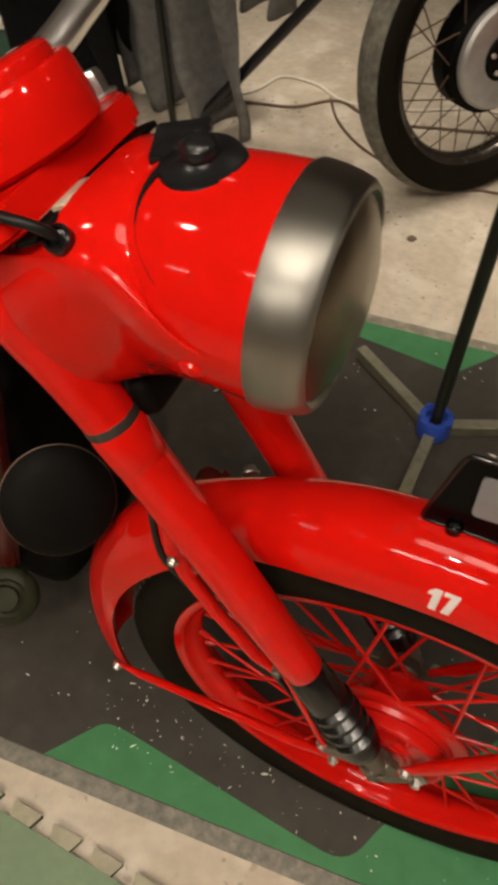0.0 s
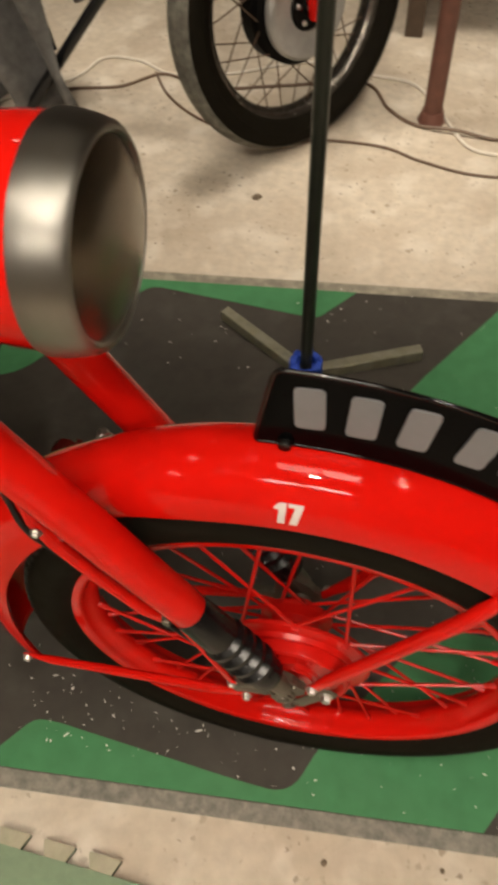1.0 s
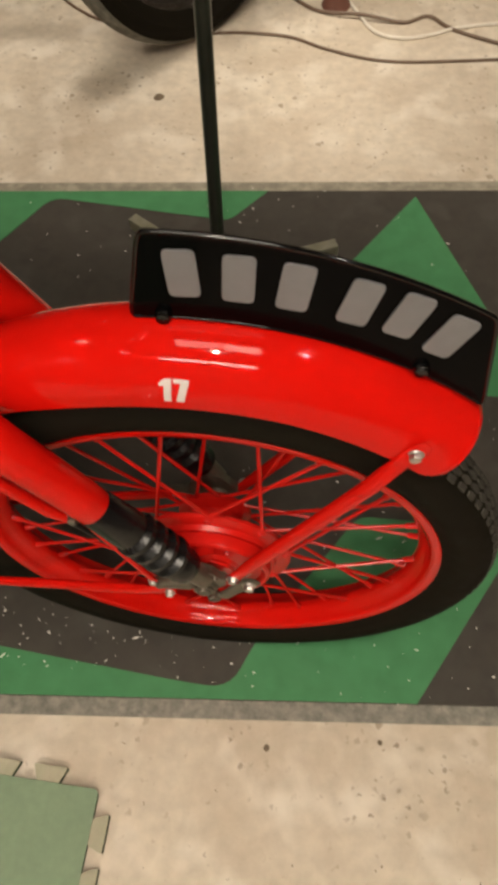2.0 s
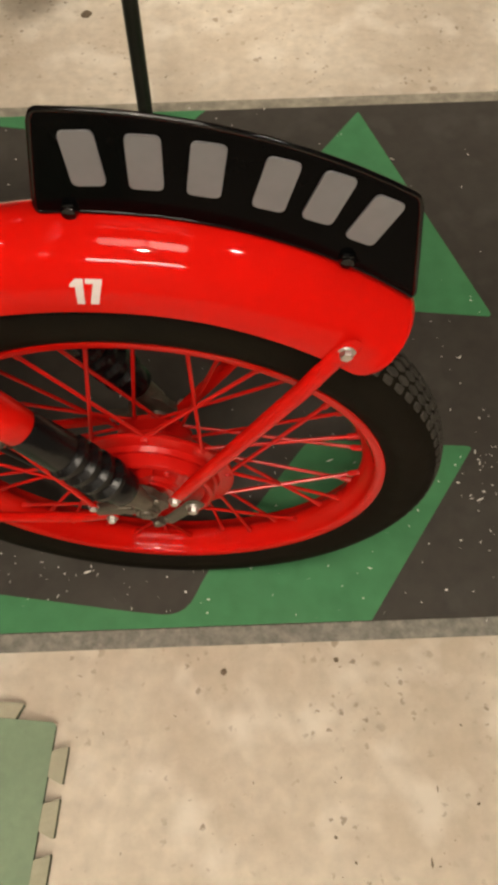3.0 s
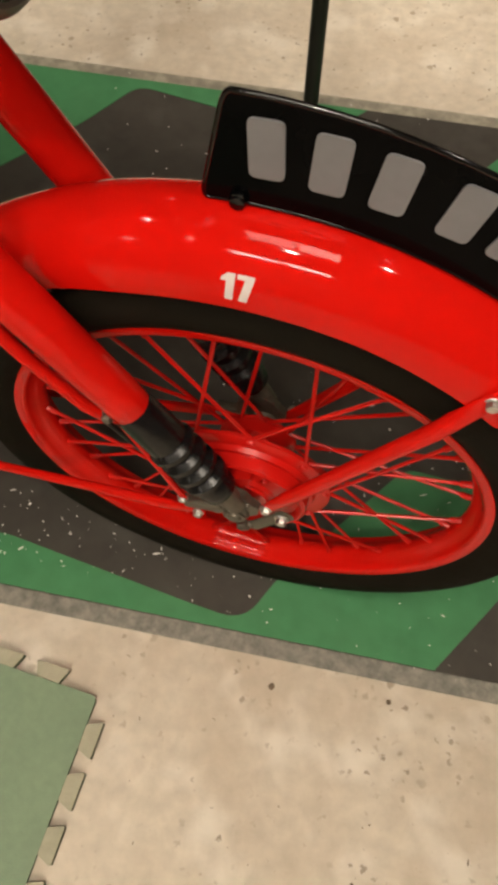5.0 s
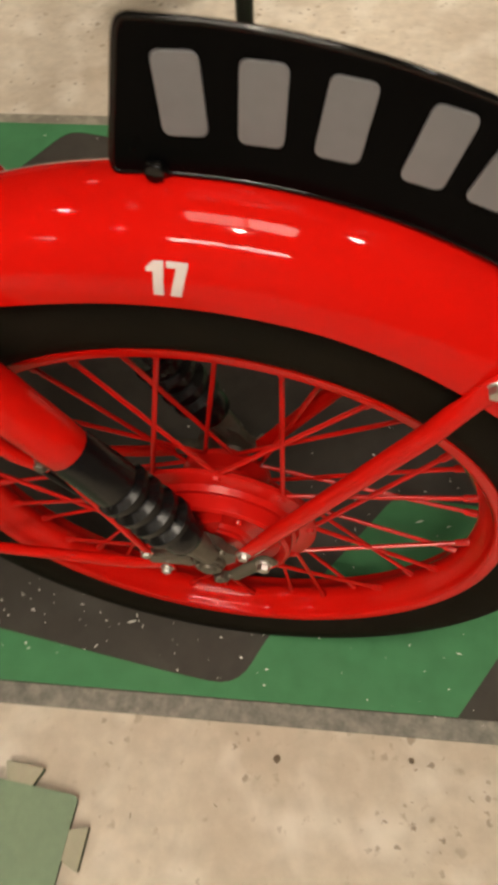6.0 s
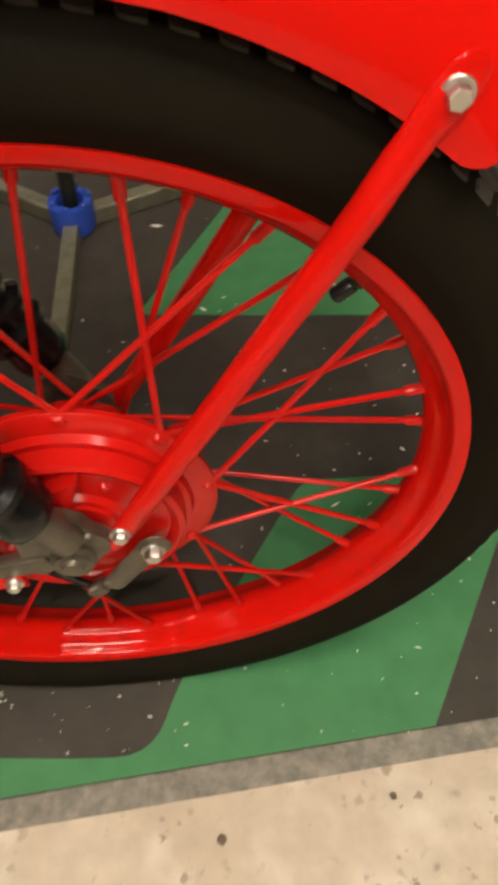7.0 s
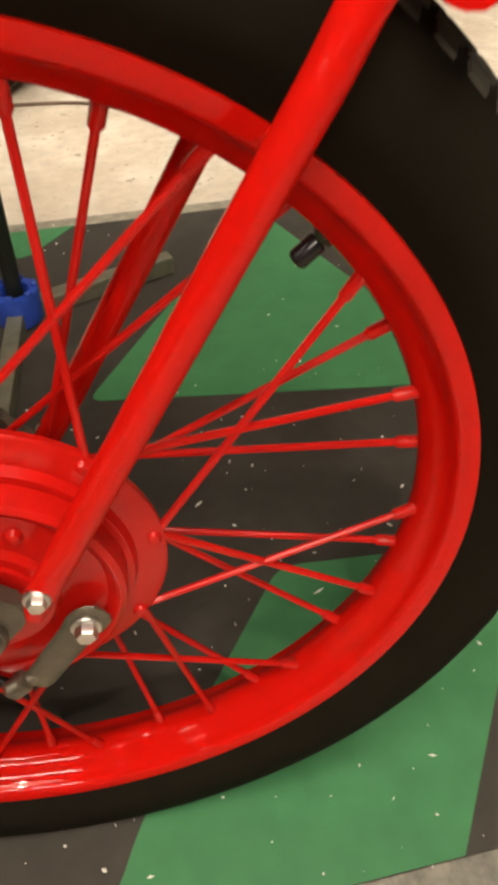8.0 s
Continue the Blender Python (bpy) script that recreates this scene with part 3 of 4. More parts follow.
# spokes and nipples: 36, every tenth degree, crossing
for k in range(36):
    near = k % 2 == 1
    turn = 1 if (k // 2) % 2 == 0 else -1
    a = 7.5 + 10 * k - (1.5 if near and turn < 0 else 0)
    if near:
        h = polar(0.0862, a + turn * 30, -0.0205)
    else:
        h = polar(0.034, a + turn * 38, 0.029)
    e = polar(0.2305, a, -0.003 if near else 0.003)
    d = (e - h).normalized()
    bm = bmesh.new()
    bend = h + Vector((0, 0.004 if near else -0.004, 0)) * (1 if turn > 0 else -1)
    sweep(bm, [bend, h + d * 0.004, h + d * 0.02, e], [0.0022, 0.0022, 0.0021, 0.0021], 8)
    part("spoke", bm, RED_DULL, wheel)
    bm = bmesh.new()
    sweep(bm, [e - d * 0.012, e - d * 0.0105, e, e + d * 0.004], [0.0025, 0.0034, 0.0035, 0.004], 8)
    part("nipple", bm, RED_DULL, wheel)
    if near:
        bm = bmesh.new()
        o = polar(0.0862, a + turn * 30, -0.0236)
        lathe(bm, [(0, 0.003), (0.0024, 0.0024), (0.0038, 0.0)], o, (0, -1, 0), 10)
        part("spoke_head", bm, RED_DULL, wheel)
# valve
bm = bmesh.new()
d = polar(1, 42.2, 0)
sweep(bm, [d * 0.2335, d * 0.2265], 0.0036, 12)
sweep(bm, [d * 0.2310, d * 0.2285], 0.0052, 6)
val = part("valve", bm, BRASS, wheel, "brass valve stem")
bm = bmesh.new()
sweep(bm, [d * 0.2275, d * 0.2265, d * 0.2155, d * 0.2142], [0.0042, 0.0048, 0.0048, 0.0036], 14)
part("valve_cap", bm, BLACK_PLASTIC, wheel, "black dust cap")

# front mudguard
MG0, MG1, MGW = 49.5, 196.0, 0.0425


def guard_point(a, s, lift=0.0):
    """A place on the mudguard: a round the wheel in degrees, s across from -1 (near edge) to 1."""
    end = min(1.0, (a - MG0) / 3.0)
    w = MGW * (1 + 0.12 * max(0, (a - 120) / 75)) * (1 - 0.2 * math.exp(-((a - 121) / 11) ** 2))
    lo = 0.3185 - 0.006 * max(0, (75 - a) / 25) + 0.004 * max(0, (a - 150) / 45)
    lo += (1 - math.sqrt(max(0, 1 - (1 - end) ** 2))) * 0.016
    hi = 0.3705 - 0.003 * max(0, (80 - a) / 30)
    th = math.pi / 2 * abs(s)
    p = 1.0
    y = w * math.sin(th) ** p
    r = lo + (hi - lo) * math.cos(th) ** p
    n = Vector((math.cos(radians(a)) * math.cos(th) / (hi - lo), math.sin(th) / w * math.copysign(1, s), math.sin(radians(a)) * math.cos(th) / (hi - lo))).normalized()
    return polar(r, a, math.copysign(y, s)) + n * lift


bm = bmesh.new()
NA, NS = 110, 36
grid = [[guard_point(MG0 + (MG1 - MG0) * (i / NA) ** 1.15, -1 + 2 * j / NS) for j in range(NS + 1)] for i in range(NA + 1)]
for row in grid:
    lip0, lip1 = row[0] + Vector((0, 0.004, 0)), row[-1] - Vector((0, 0.004, 0))
    row.insert(0, lip0)
    row.append(lip1)
vs = [[bm.verts.new(p) for p in row] for row in grid]
for a, b in zip(vs, vs[1:]):
    for j in range(len(a) - 1):
        bm.faces.new((a[j], a[j + 1], b[j + 1], b[j]))
guard = part("front_mudguard", bm, RED, bike, "glossy red front mudguard", angle=1.2)
sol = guard.modifiers.new("thickness", "SOLIDIFY")
sol.thickness, sol.offset = 0.0014, 0

# writing on the mudguard
bm = bmesh.new()
for fig in ([(-0.0105, 0.0075), (-0.0065, 0.0125), (-0.0012, 0.0125), (-0.0012, -0.0125), (-0.0068, -0.0125), (-0.0068, 0.0048), (-0.0105, 0.0048)],
            [(0.0002, 0.0125), (0.0115, 0.0125), (0.0115, 0.0092), (0.0088, -0.0125), (0.0028, -0.0125), (0.0056, 0.0080), (0.0002, 0.0080)]):
    bm.faces.new([bm.verts.new((x, y, 0)) for x, y in fig])
bmesh.ops.triangulate(bm, faces=bm.faces[:])
bmesh.ops.subdivide_edges(bm, edges=bm.edges[:], cuts=3, use_grid_fill=True)
for v in bm.verts:
    x, y = v.co.x, v.co.y
    v.co = guard_point(90.3 - math.degrees((x + y * 0.05) / 0.335), -0.765 + y / 0.098, 0.0012)
part("pressure_decal", bm, DECAL, guard, "white stick-on figures 17", smooth=False)

# stays and their bolts, on both sides
for s in (-1, 1):
    lab = "red flattened tube stay"
    for pts, rr, fl in (
        ([(0.024, s * 0.058, 0.004), (0.036, s * 0.057, 0.024), (0.05, s * 0.055, 0.048), (0.157, s * 0.0485, 0.232), (0.166, s * 0.0460, 0.248), (0.175, s * 0.0445, 0.262), (0.1835, s * 0.0432, 0.2745), (0.188, s * 0.0425, 0.281), (0.1915, s * 0.042, 0.2865), (0.1932, s * 0.0416, 0.289)],
         [0.007, 0.0078, 0.0076, 0.0080, 0.0080, 0.0084, 0.0092, 0.0090, 0.0068, 0.003], [0.25, 0.35, 0.92, 0.92, 0.85, 0.4, 0.15, 0.13, 0.14, 0.2]),
        ([(-0.034, s * 0.063, -0.022), (-0.05, s * 0.062, -0.024), (-0.08, s * 0.061, -0.03), (-0.29, s * 0.053, -0.068), (-0.318, s * 0.0515, -0.0725), (-0.327, s * 0.0505, -0.0742), (-0.331, s * 0.0505, -0.075)],
         [0.008, 0.0085, 0.007, 0.0065, 0.0075, 0.006, 0.002], [0.2, 0.3, 0.8, 0.8, 0.3, 0.2, 0.2]),
        ([(-0.112, s * 0.062, 0.140), (-0.118, s * 0.062, 0.1425), (-0.136, s * 0.0612, 0.158), (-0.176, s * 0.060, 0.213), (-0.203, s * 0.0598, 0.264), (-0.2135, s * 0.059, 0.296), (-0.216, s * 0.057, 0.34)],
         [0.004, 0.0065, 0.0068, 0.0068, 0.0074, 0.0076, 0.006], [0.3, 0.5, 0.9, 0.9, 0.9, 0.9, 0.9]),
        ([(-0.1105, s * 0.062, 0.158), (-0.092, s * 0.0625, 0.108), (-0.0595, s * 0.063, 0.016), (-0.056, s * 0.063, 0.003)],
         [0.0032, 0.0034, 0.0034, 0.0055], [0.9, 0.9, 0.9, 0.3]),
    ):
        if s > 0 and pts[0][0] < -0.1:
            continue
        bm = bmesh.new()
        sweep(bm, pts, rr, 16, flat=((0, 1, 0), fl))
        part("mudguard_stay", bm, RED, bike, lab)
    for o, r, h in (((0.1852, s * 0.0425, 0.2755), 0.0053, 0.0045), ((0.0308, s * 0.0585, 0.0182), 0.0048, 0.004), ((-0.041, s * 0.0645, -0.0215), 0.0044, 0.004),
                    ((-0.057, s * 0.062, 0.004), 0.0044, 0.004), ((-0.3245, s * 0.0525, -0.074), 0.0042, 0.004), ((-0.208, s * 0.068, 0.292), 0.0036, 0.003)):
        if s > 0 and o[0] in (-0.057, -0.208):
            continue
        bm = bmesh.new()
        hexhead(bm, o, (0, s, 0), r, h)
        part("stay_bolt", bm, ZINC, bike, "bright hexagon bolt")

# number plate, curved over the mudguard


def plate_outline(grow=0.0):
    pts = []
    n = 26
    for i in range(n + 1):
        a = 95.4 - (95.4 - 50.6) * i / n
        pts.append((0.3735 - grow, a))
    for i in range(n + 1):
        a = 60.2 + (92.3 - 60.2) * i / n
        pts.append((0.4545 - 0.004 * (1 - i / n) + grow, a))
    out = [(r * math.cos(radians(a)), r * math.sin(radians(a))) for r, a in pts]
    return rounded(out, [0.012 if i in (0, n, n + 1, 2 * n + 1) else 0 for i in range(len(out))], 6)


root_plate_bm = bmesh.new()
ol = plate_outline()
slab(root_plate_bm, ol, -0.0012, 0.0012)
bmesh.ops.rotate(root_plate_bm, verts=root_plate_bm.verts[:], matrix=Matrix.Rotation(radians(90), 3, "X"))
plate = part("number_plate", root_plate_bm, BLACK, bike, "black curved pressed number plate", smooth=False)
bm = bmesh.new()
loop = [Vector((x, 0, z)) for x, z in ol]
sweep(bm, loop + [loop[0], loop[1]], 0.0019, 10, caps=False)
part("plate_beading", bm, BLACK_GLOSS, plate, "rolled black edge")
for r, a in ((0.4195, 89.0), (0.4195, 83.7), (0.4205, 78.4), (0.421, 72.2), (0.423, 67.3), (0.4195, 62.2)):
    bm = bmesh.new()
    w, h = 0.0225, 0.043
    slab(bm, rounded([(-w / 2, -h / 2), (w / 2, -h / 2), (w / 2, h / 2), (-w / 2, h / 2)], 0.005), 0, 0.0016)
    m = Matrix.Translation(polar(r, a, -0.0012)) @ pose(0, 0, 0, 0, 90 - a - 3, 0) @ pose(0, 0, 0, 90, 0, 0)
    bmesh.ops.transform(bm, verts=bm.verts[:], matrix=m)
    part("plate_bar", bm, SILVER_PAINT, plate, "plain silver bar", smooth=False)
for x, z in ((-0.010, 0.3735), (0.181, 0.330)):
    bm = bmesh.new()
    lathe(bm, [(0, 0.006), (0.005, 0.005), (0.0065, 0.002), (0.0065, 0)], (x, -0.002, z + 0.003), (0, -1, 0), 14)
    block(bm, (0.008, 0.004, 0.013), pose(x, -0.0035, z + 0.003), 0.0015)
    part("plate_bolt", bm, BLACK_GLOSS, plate, "black fixing bolt")

# fork: a leg on each side
RAKE = Vector((-0.5, 0, 0.866))
FOOT = Vector((0.004, 0, 0.018))
for s in (-1, 1):
    f0 = FOOT + Vector((0, s * 0.063, 0))

    def up(d, out=0.0):
        return f0 + RAKE * d + Vector((0, s * out, 0))

    bm = bmesh.new()
    sweep(bm, [up(0.185), up(0.187), up(0.205), up(0.25), up(0.31), up(0.455), up(0.485), up(0.493)], [0.0175, 0.0188, 0.0190, 0.0194, 0.0200, 0.0203, 0.0205, 0.0200], 28)
    leg = part("fork_leg", bm, RED, bike, "glossy red fork shroud")
    bm = bmesh.new()
    sweep(bm, [up(0.4925), up(0.494), up(0.4985), up(0.500)], [0.0203, 0.0208, 0.0208, 0.0203], 28)
    part("rubber_ring", bm, RING_RUBBER, leg, "grey rubber ring")
    bm = bmesh.new()
    sweep(bm, [up(0.459), up(0.461), up(0.489), up(0.492)], [0.0203, 0.0213, 0.0213, 0.0204], 28)
    part("shroud_band", bm, RED, leg)
    bm = bmesh.new()
    sweep(bm, [up(0.4995), up(0.515), up(0.53), up(0.545), up(0.56), up(0.575), up(0.60), up(0.625)], [0.0202, 0.0207, 0.0214, 0.0224, 0.0238, 0.0252, 0.0275, 0.029], 28, flat=((0, 1, 0), [1, 1, 1, 1, 1, 1, 1, 1]))
    part("upper_shroud", bm, RED, leg)
    bm = bmesh.new()
    pts, rs = [up(0.187), up(0.180), up(0.145), up(0.134)], [0.0165, 0.0192, 0.0203, 0.0205]
    d = 0.134
    for k in range(4):
        pts += [up(d - 0.003), up(d - 0.008), up(d - 0.013), up(d - 0.016)]
        rs += [0.0170, 0.0232, 0.0232, 0.0172]
        d -= 0.0185
    pts += [up(d - 0.004), up(d - 0.012), up(d - 0.020), up(d - 0.023)]
    rs += [0.0185, 0.0195, 0.0185, 0.0155]
    sweep(bm, pts, rs, 32)
    part("gaiter", bm, GAITER, leg, "black ribbed rubber gaiter")
    bm = bmesh.new()
    sweep(bm, [up(0.05), up(0.036), up(0.018), up(0.004)], [0.010, 0.0125, 0.0115, 0.0105], 20)
    lathe(bm, [(0, -0.009), (0.013, -0.009), (0.0145, -0.007), (0.0145, 0.007), (0.013, 0.009), (0, 0.009)], (0, s * 0.057, 0), AXLE, 28)
    face = bmesh.new()
    slab(face, rounded([(-0.031, 0.020), (-0.019, 0.040), (-0.004, 0.044), (0.010, 0.036), (0.016, 0.024), (0.0245, 0.017), (0.0235, 0.005), (0.013, -0.007), (0.004, -0.019), (-0.008, -0.010), (-0.023, -0.021), (-0.031, -0.013)][::-1], 0.003), -0.0045, 0.0045)
    bmesh.ops.bevel(face, geom=[e for e in face.edges if len({round(v.co.z, 4) for v in e.verts}) == 1], offset=0.0012, segments=1, affect="EDGES")
    bmesh.ops.transform(face, verts=face.verts[:], matrix=pose(0, s * 0.057, 0, 90, 0, 0))
    extra = bpy.data.meshes.new("fork_end_face")
    face.to_mesh(extra)
    bm.from_mesh(extra)
    bpy.data.meshes.remove(extra)
    block(bm, (0.044, 0.010, 0.016), pose(-0.036, s * 0.059, -0.008, 0, -12, 0), 0.003)
    lathe(bm, [(0, 0.003), (0.003, 0.0026), (0.0042, 0.0)], (0.012, s * 0.0615, 0.022), (0, s, 0), 12)
    lathe(bm, [(0, 0.003), (0.003, 0.0026), (0.0042, 0.0)], (-0.014, s * 0.0615, 0.028), (0, s, 0), 12)
    part("fork_end", bm, CASTING, leg, "dull alloy fork end casting")
    bm = bmesh.new()
    lathe(bm, [(0, 0.003), (0.0065, 0.003), (0.0075, 0.002), (0.0085, 0.0), (0.012, 0.0), (0.012, -0.003), (0, -0.003)], (0, s * 0.0685, 0), (0, s, 0), 20)
    part("spindle_end", bm, CASTING, leg)
    bm = bmesh.new()
    hexhead(bm, (-0.110, s * 0.067, 0.160), (-0.2, s, 0.1), 0.005, 0.005)
    block(bm, (0.036, 0.007, 0.012), Matrix.Translation((-0.099, s * 0.063, 0.163)) @ pose(0, 0, 0, 0, -15, 0), 0.002)
    part("shroud_clip", bm, CASTING, leg, "dull clip bolt")
    bm = bmesh.new()
    hexhead(bm, (-0.192, s * 0.052, 0.2705), (-0.6, s, 0.3), 0.006, 0.006)
    part("stay_bolt", bm, ZINC, leg, "bright bolt behind the leg")
# brake lever on the near side
bm = bmesh.new()
sweep(bm, [(0.055, -0.0475, -0.010), (0.0535, -0.0475, -0.0115), (0.051, -0.0475, -0.015), (0.047, -0.0475, -0.0198), (0.042, -0.0478, -0.0264), (0.030, -0.0485, -0.042), (0.016, -0.050, -0.0605), (0.0135, -0.050, -0.0635)], [0.004, 0.0078, 0.0105, 0.0112, 0.0098, 0.0092, 0.0088, 0.0075], 16, flat=((0, 1, 0), [0.2, 0.2, 0.2, 0.2, 0.2, 0.2, 0.22, 0.22]))
block(bm, (0.014, 0.010, 0.009), pose(0.006, -0.0525, -0.059, 0, -40, 0), 0.002)
lathe(bm, [(0, -0.004), (0.0042, -0.004), (0.0042, 0.012), (0.0035, 0.014), (0, 0.014)], (0.012, -0.0505, -0.058), (-0.85, -0.45, 0.2), 12)
lever = part("brake_lever", bm, CASTING, bike, "dull steel brake lever")
bm = bmesh.new()
hexhead(bm, (0.047, -0.0495, -0.0198), (0, -1, 0), 0.0058, 0.006)
part("lever_nut", bm, ZINC, lever, "bright nut")

# headlamp
LC = Vector((-0.134, -0.024, 0.568))
AH = (1, 0, 0)
bm = bmesh.new()
lathe(bm, [(0.0, -0.105), (0.0324, -0.10), (0.0481, -0.09), (0.0574, -0.075), (0.0624, -0.05), (0.0652, -0.02), (0.0659, 0.0), (0.0629, 0.0), (0.0611, -0.03), (0.0, -0.09)], LC, AH, 64)
lamp = part("headlamp", bm, RED, bike, "glossy red headlamp shell")
bm = bmesh.new()
lathe(bm, [(0.0659, -0.001), (0.0672, -0.001), (0.0679, 0.001), (0.0675, 0.010), (0.0659, 0.019), (0.0636, 0.0265), (0.0612, 0.0292), (0.0585, 0.0296), (0.0564, 0.0276), (0.0574, 0.025), (0.0629, 0.018), (0.0652, 0.0)], LC, AH, 72, closed=True)
part("lamp_rim", bm, NICKEL, lamp, "dull brushed nickel headlamp rim")
bm = bmesh.new()
lathe(bm, [(0.0000, 0.040), (0.0166, 0.0393), (0.0333, 0.037), (0.0463, 0.0328), (0.0578, 0.0265), (0.0578, 0.0238), (0.0463, 0.0300), (0.0333, 0.0342), (0.0166, 0.0365), (0.0000, 0.0372)], LC, AH, 56)
ob = part("lens", bm, LENS, lamp, "clear domed headlamp glass")
ob.visible_shadow = False
bm = bmesh.new()
lathe(bm, [(0.0583, 0.020), (0.0518, 0.002), (0.0407, -0.018), (0.0259, -0.032), (0.0102, -0.039), (0.0102, -0.043), (0.0278, -0.036), (0.0426, -0.021), (0.0537, 0.0), (0.0592, 0.019)], LC, AH, 56, closed=True)
part("reflector", bm, REFLECTOR, lamp, "tarnished silvered reflector")
bm = bmesh.new()
lathe(bm, [(0.0000, 0.0), (0.0056, -0.002), (0.0088, -0.009), (0.0083, -0.018), (0.0056, -0.028), (0.0056, -0.042), (0.0000, -0.042)], LC, AH, 20)
part("bulb", bm, BULB, lamp, "small clear bulb")
# cowl behind the lamp, round the fork tops
CO, CD = Vector((-0.292, -0.022, 0.606)), RAKE
secs = [(-0.184, 0.0640, 0.507, 0.617), (-0.19, 0.0655, 0.505, 0.6205), (-0.205, 0.067, 0.499, 0.621), (-0.230, 0.071, 0.488, 0.611), (-0.248, 0.074, 0.478, 0.597), (-0.27, 0.075, 0.470, 0.582), (-0.295, 0.07, 0.468, 0.566), (-0.315, 0.055, 0.475, 0.552)]


def cowl_point(sec, a):
    """A point of the cowl's section at the angle a, trimmed flat under the crown."""
    x, w, z0, z1 = sec
    c, s_ = math.cos(a), math.sin(a)
    p = 1.0 - (0.26 if s_ < 0 else 0.5) * min(1.0, (-0.186 - x) / 0.06)
    zz = (z0 + z1) / 2 + (z1 - z0) / 2 * math.copysign(abs(s_) ** p, s_)
    yy = w * math.copysign(abs(c) ** p, c)
    ridge = min(0.6075, 0.5965 - 0.62 * (x + 0.211))
    if zz < ridge:
        yy *= 1 - (0.26 + 0.26 * min(1.0, max(0.0, (x + 0.285) / 0.05))) * ((ridge - zz) / (ridge - z0)) ** 1.1
    pt = Vector((x - 0.34 * (zz - 0.56), yy - 0.022, zz))
    fo, hi_ = (pt - CO).dot(Vector((0.866, 0, 0.5))), (pt - CO).dot(RAKE)
    if fo < 0.034 and hi_ > -0.026:
        pt -= RAKE * (hi_ + 0.026)
    return pt


bm = bmesh.new()
stations = [Vector(q) for q in curve_points([Vector(q) for q in secs], 6)]
rings = [[bm.verts.new(cowl_point(sec, 2 * math.pi * j / 64)) for j in range(64)] for sec in stations]
for a, b in zip(rings, rings[1:]):
    for j in range(64):
        bm.faces.new((a[j], a[(j + 1) % 64], b[(j + 1) % 64], b[j]))
bm.faces.new(rings[-1])
cowl = part("headlamp_cowl", bm, RED, bike, "red pressed cowl round the fork tops")
sol = cowl.modifiers.new("thickness", "SOLIDIFY")
sol.thickness = 0.002
# the cheeks: a creased shoulder running forward to the lamp, and a hollow flank under it
RIDGE = [(-0.304, -0.0700, 0.572), (-0.279, -0.0790, 0.5845), (-0.255, -0.0825, 0.5925), (-0.2374, -0.0845, 0.5965), (-0.2171, -0.0868, 0.5990), (-0.2045, -0.0876, 0.5955), (-0.1875, -0.0890, 0.5855), (-0.1746, -0.0898, 0.5790), (-0.165, -0.0897, 0.5735), (-0.156, -0.0886, 0.568)]
HOLLOW = [(-0.316, -0.0750, 0.560), (-0.302, -0.0820, 0.545), (-0.278, -0.0820, 0.512), (-0.256, -0.0760, 0.487), (-0.236, -0.0620, 0.486), (-0.216, -0.0540, 0.493), (-0.197, -0.0550, 0.502), (-0.182, -0.0620, 0.511), (-0.170, -0.0700, 0.521), (-0.162, -0.0765, 0.530)]
FAN = [58, 58, 56, 54, 50, 46, 38, 22, 8, -2]
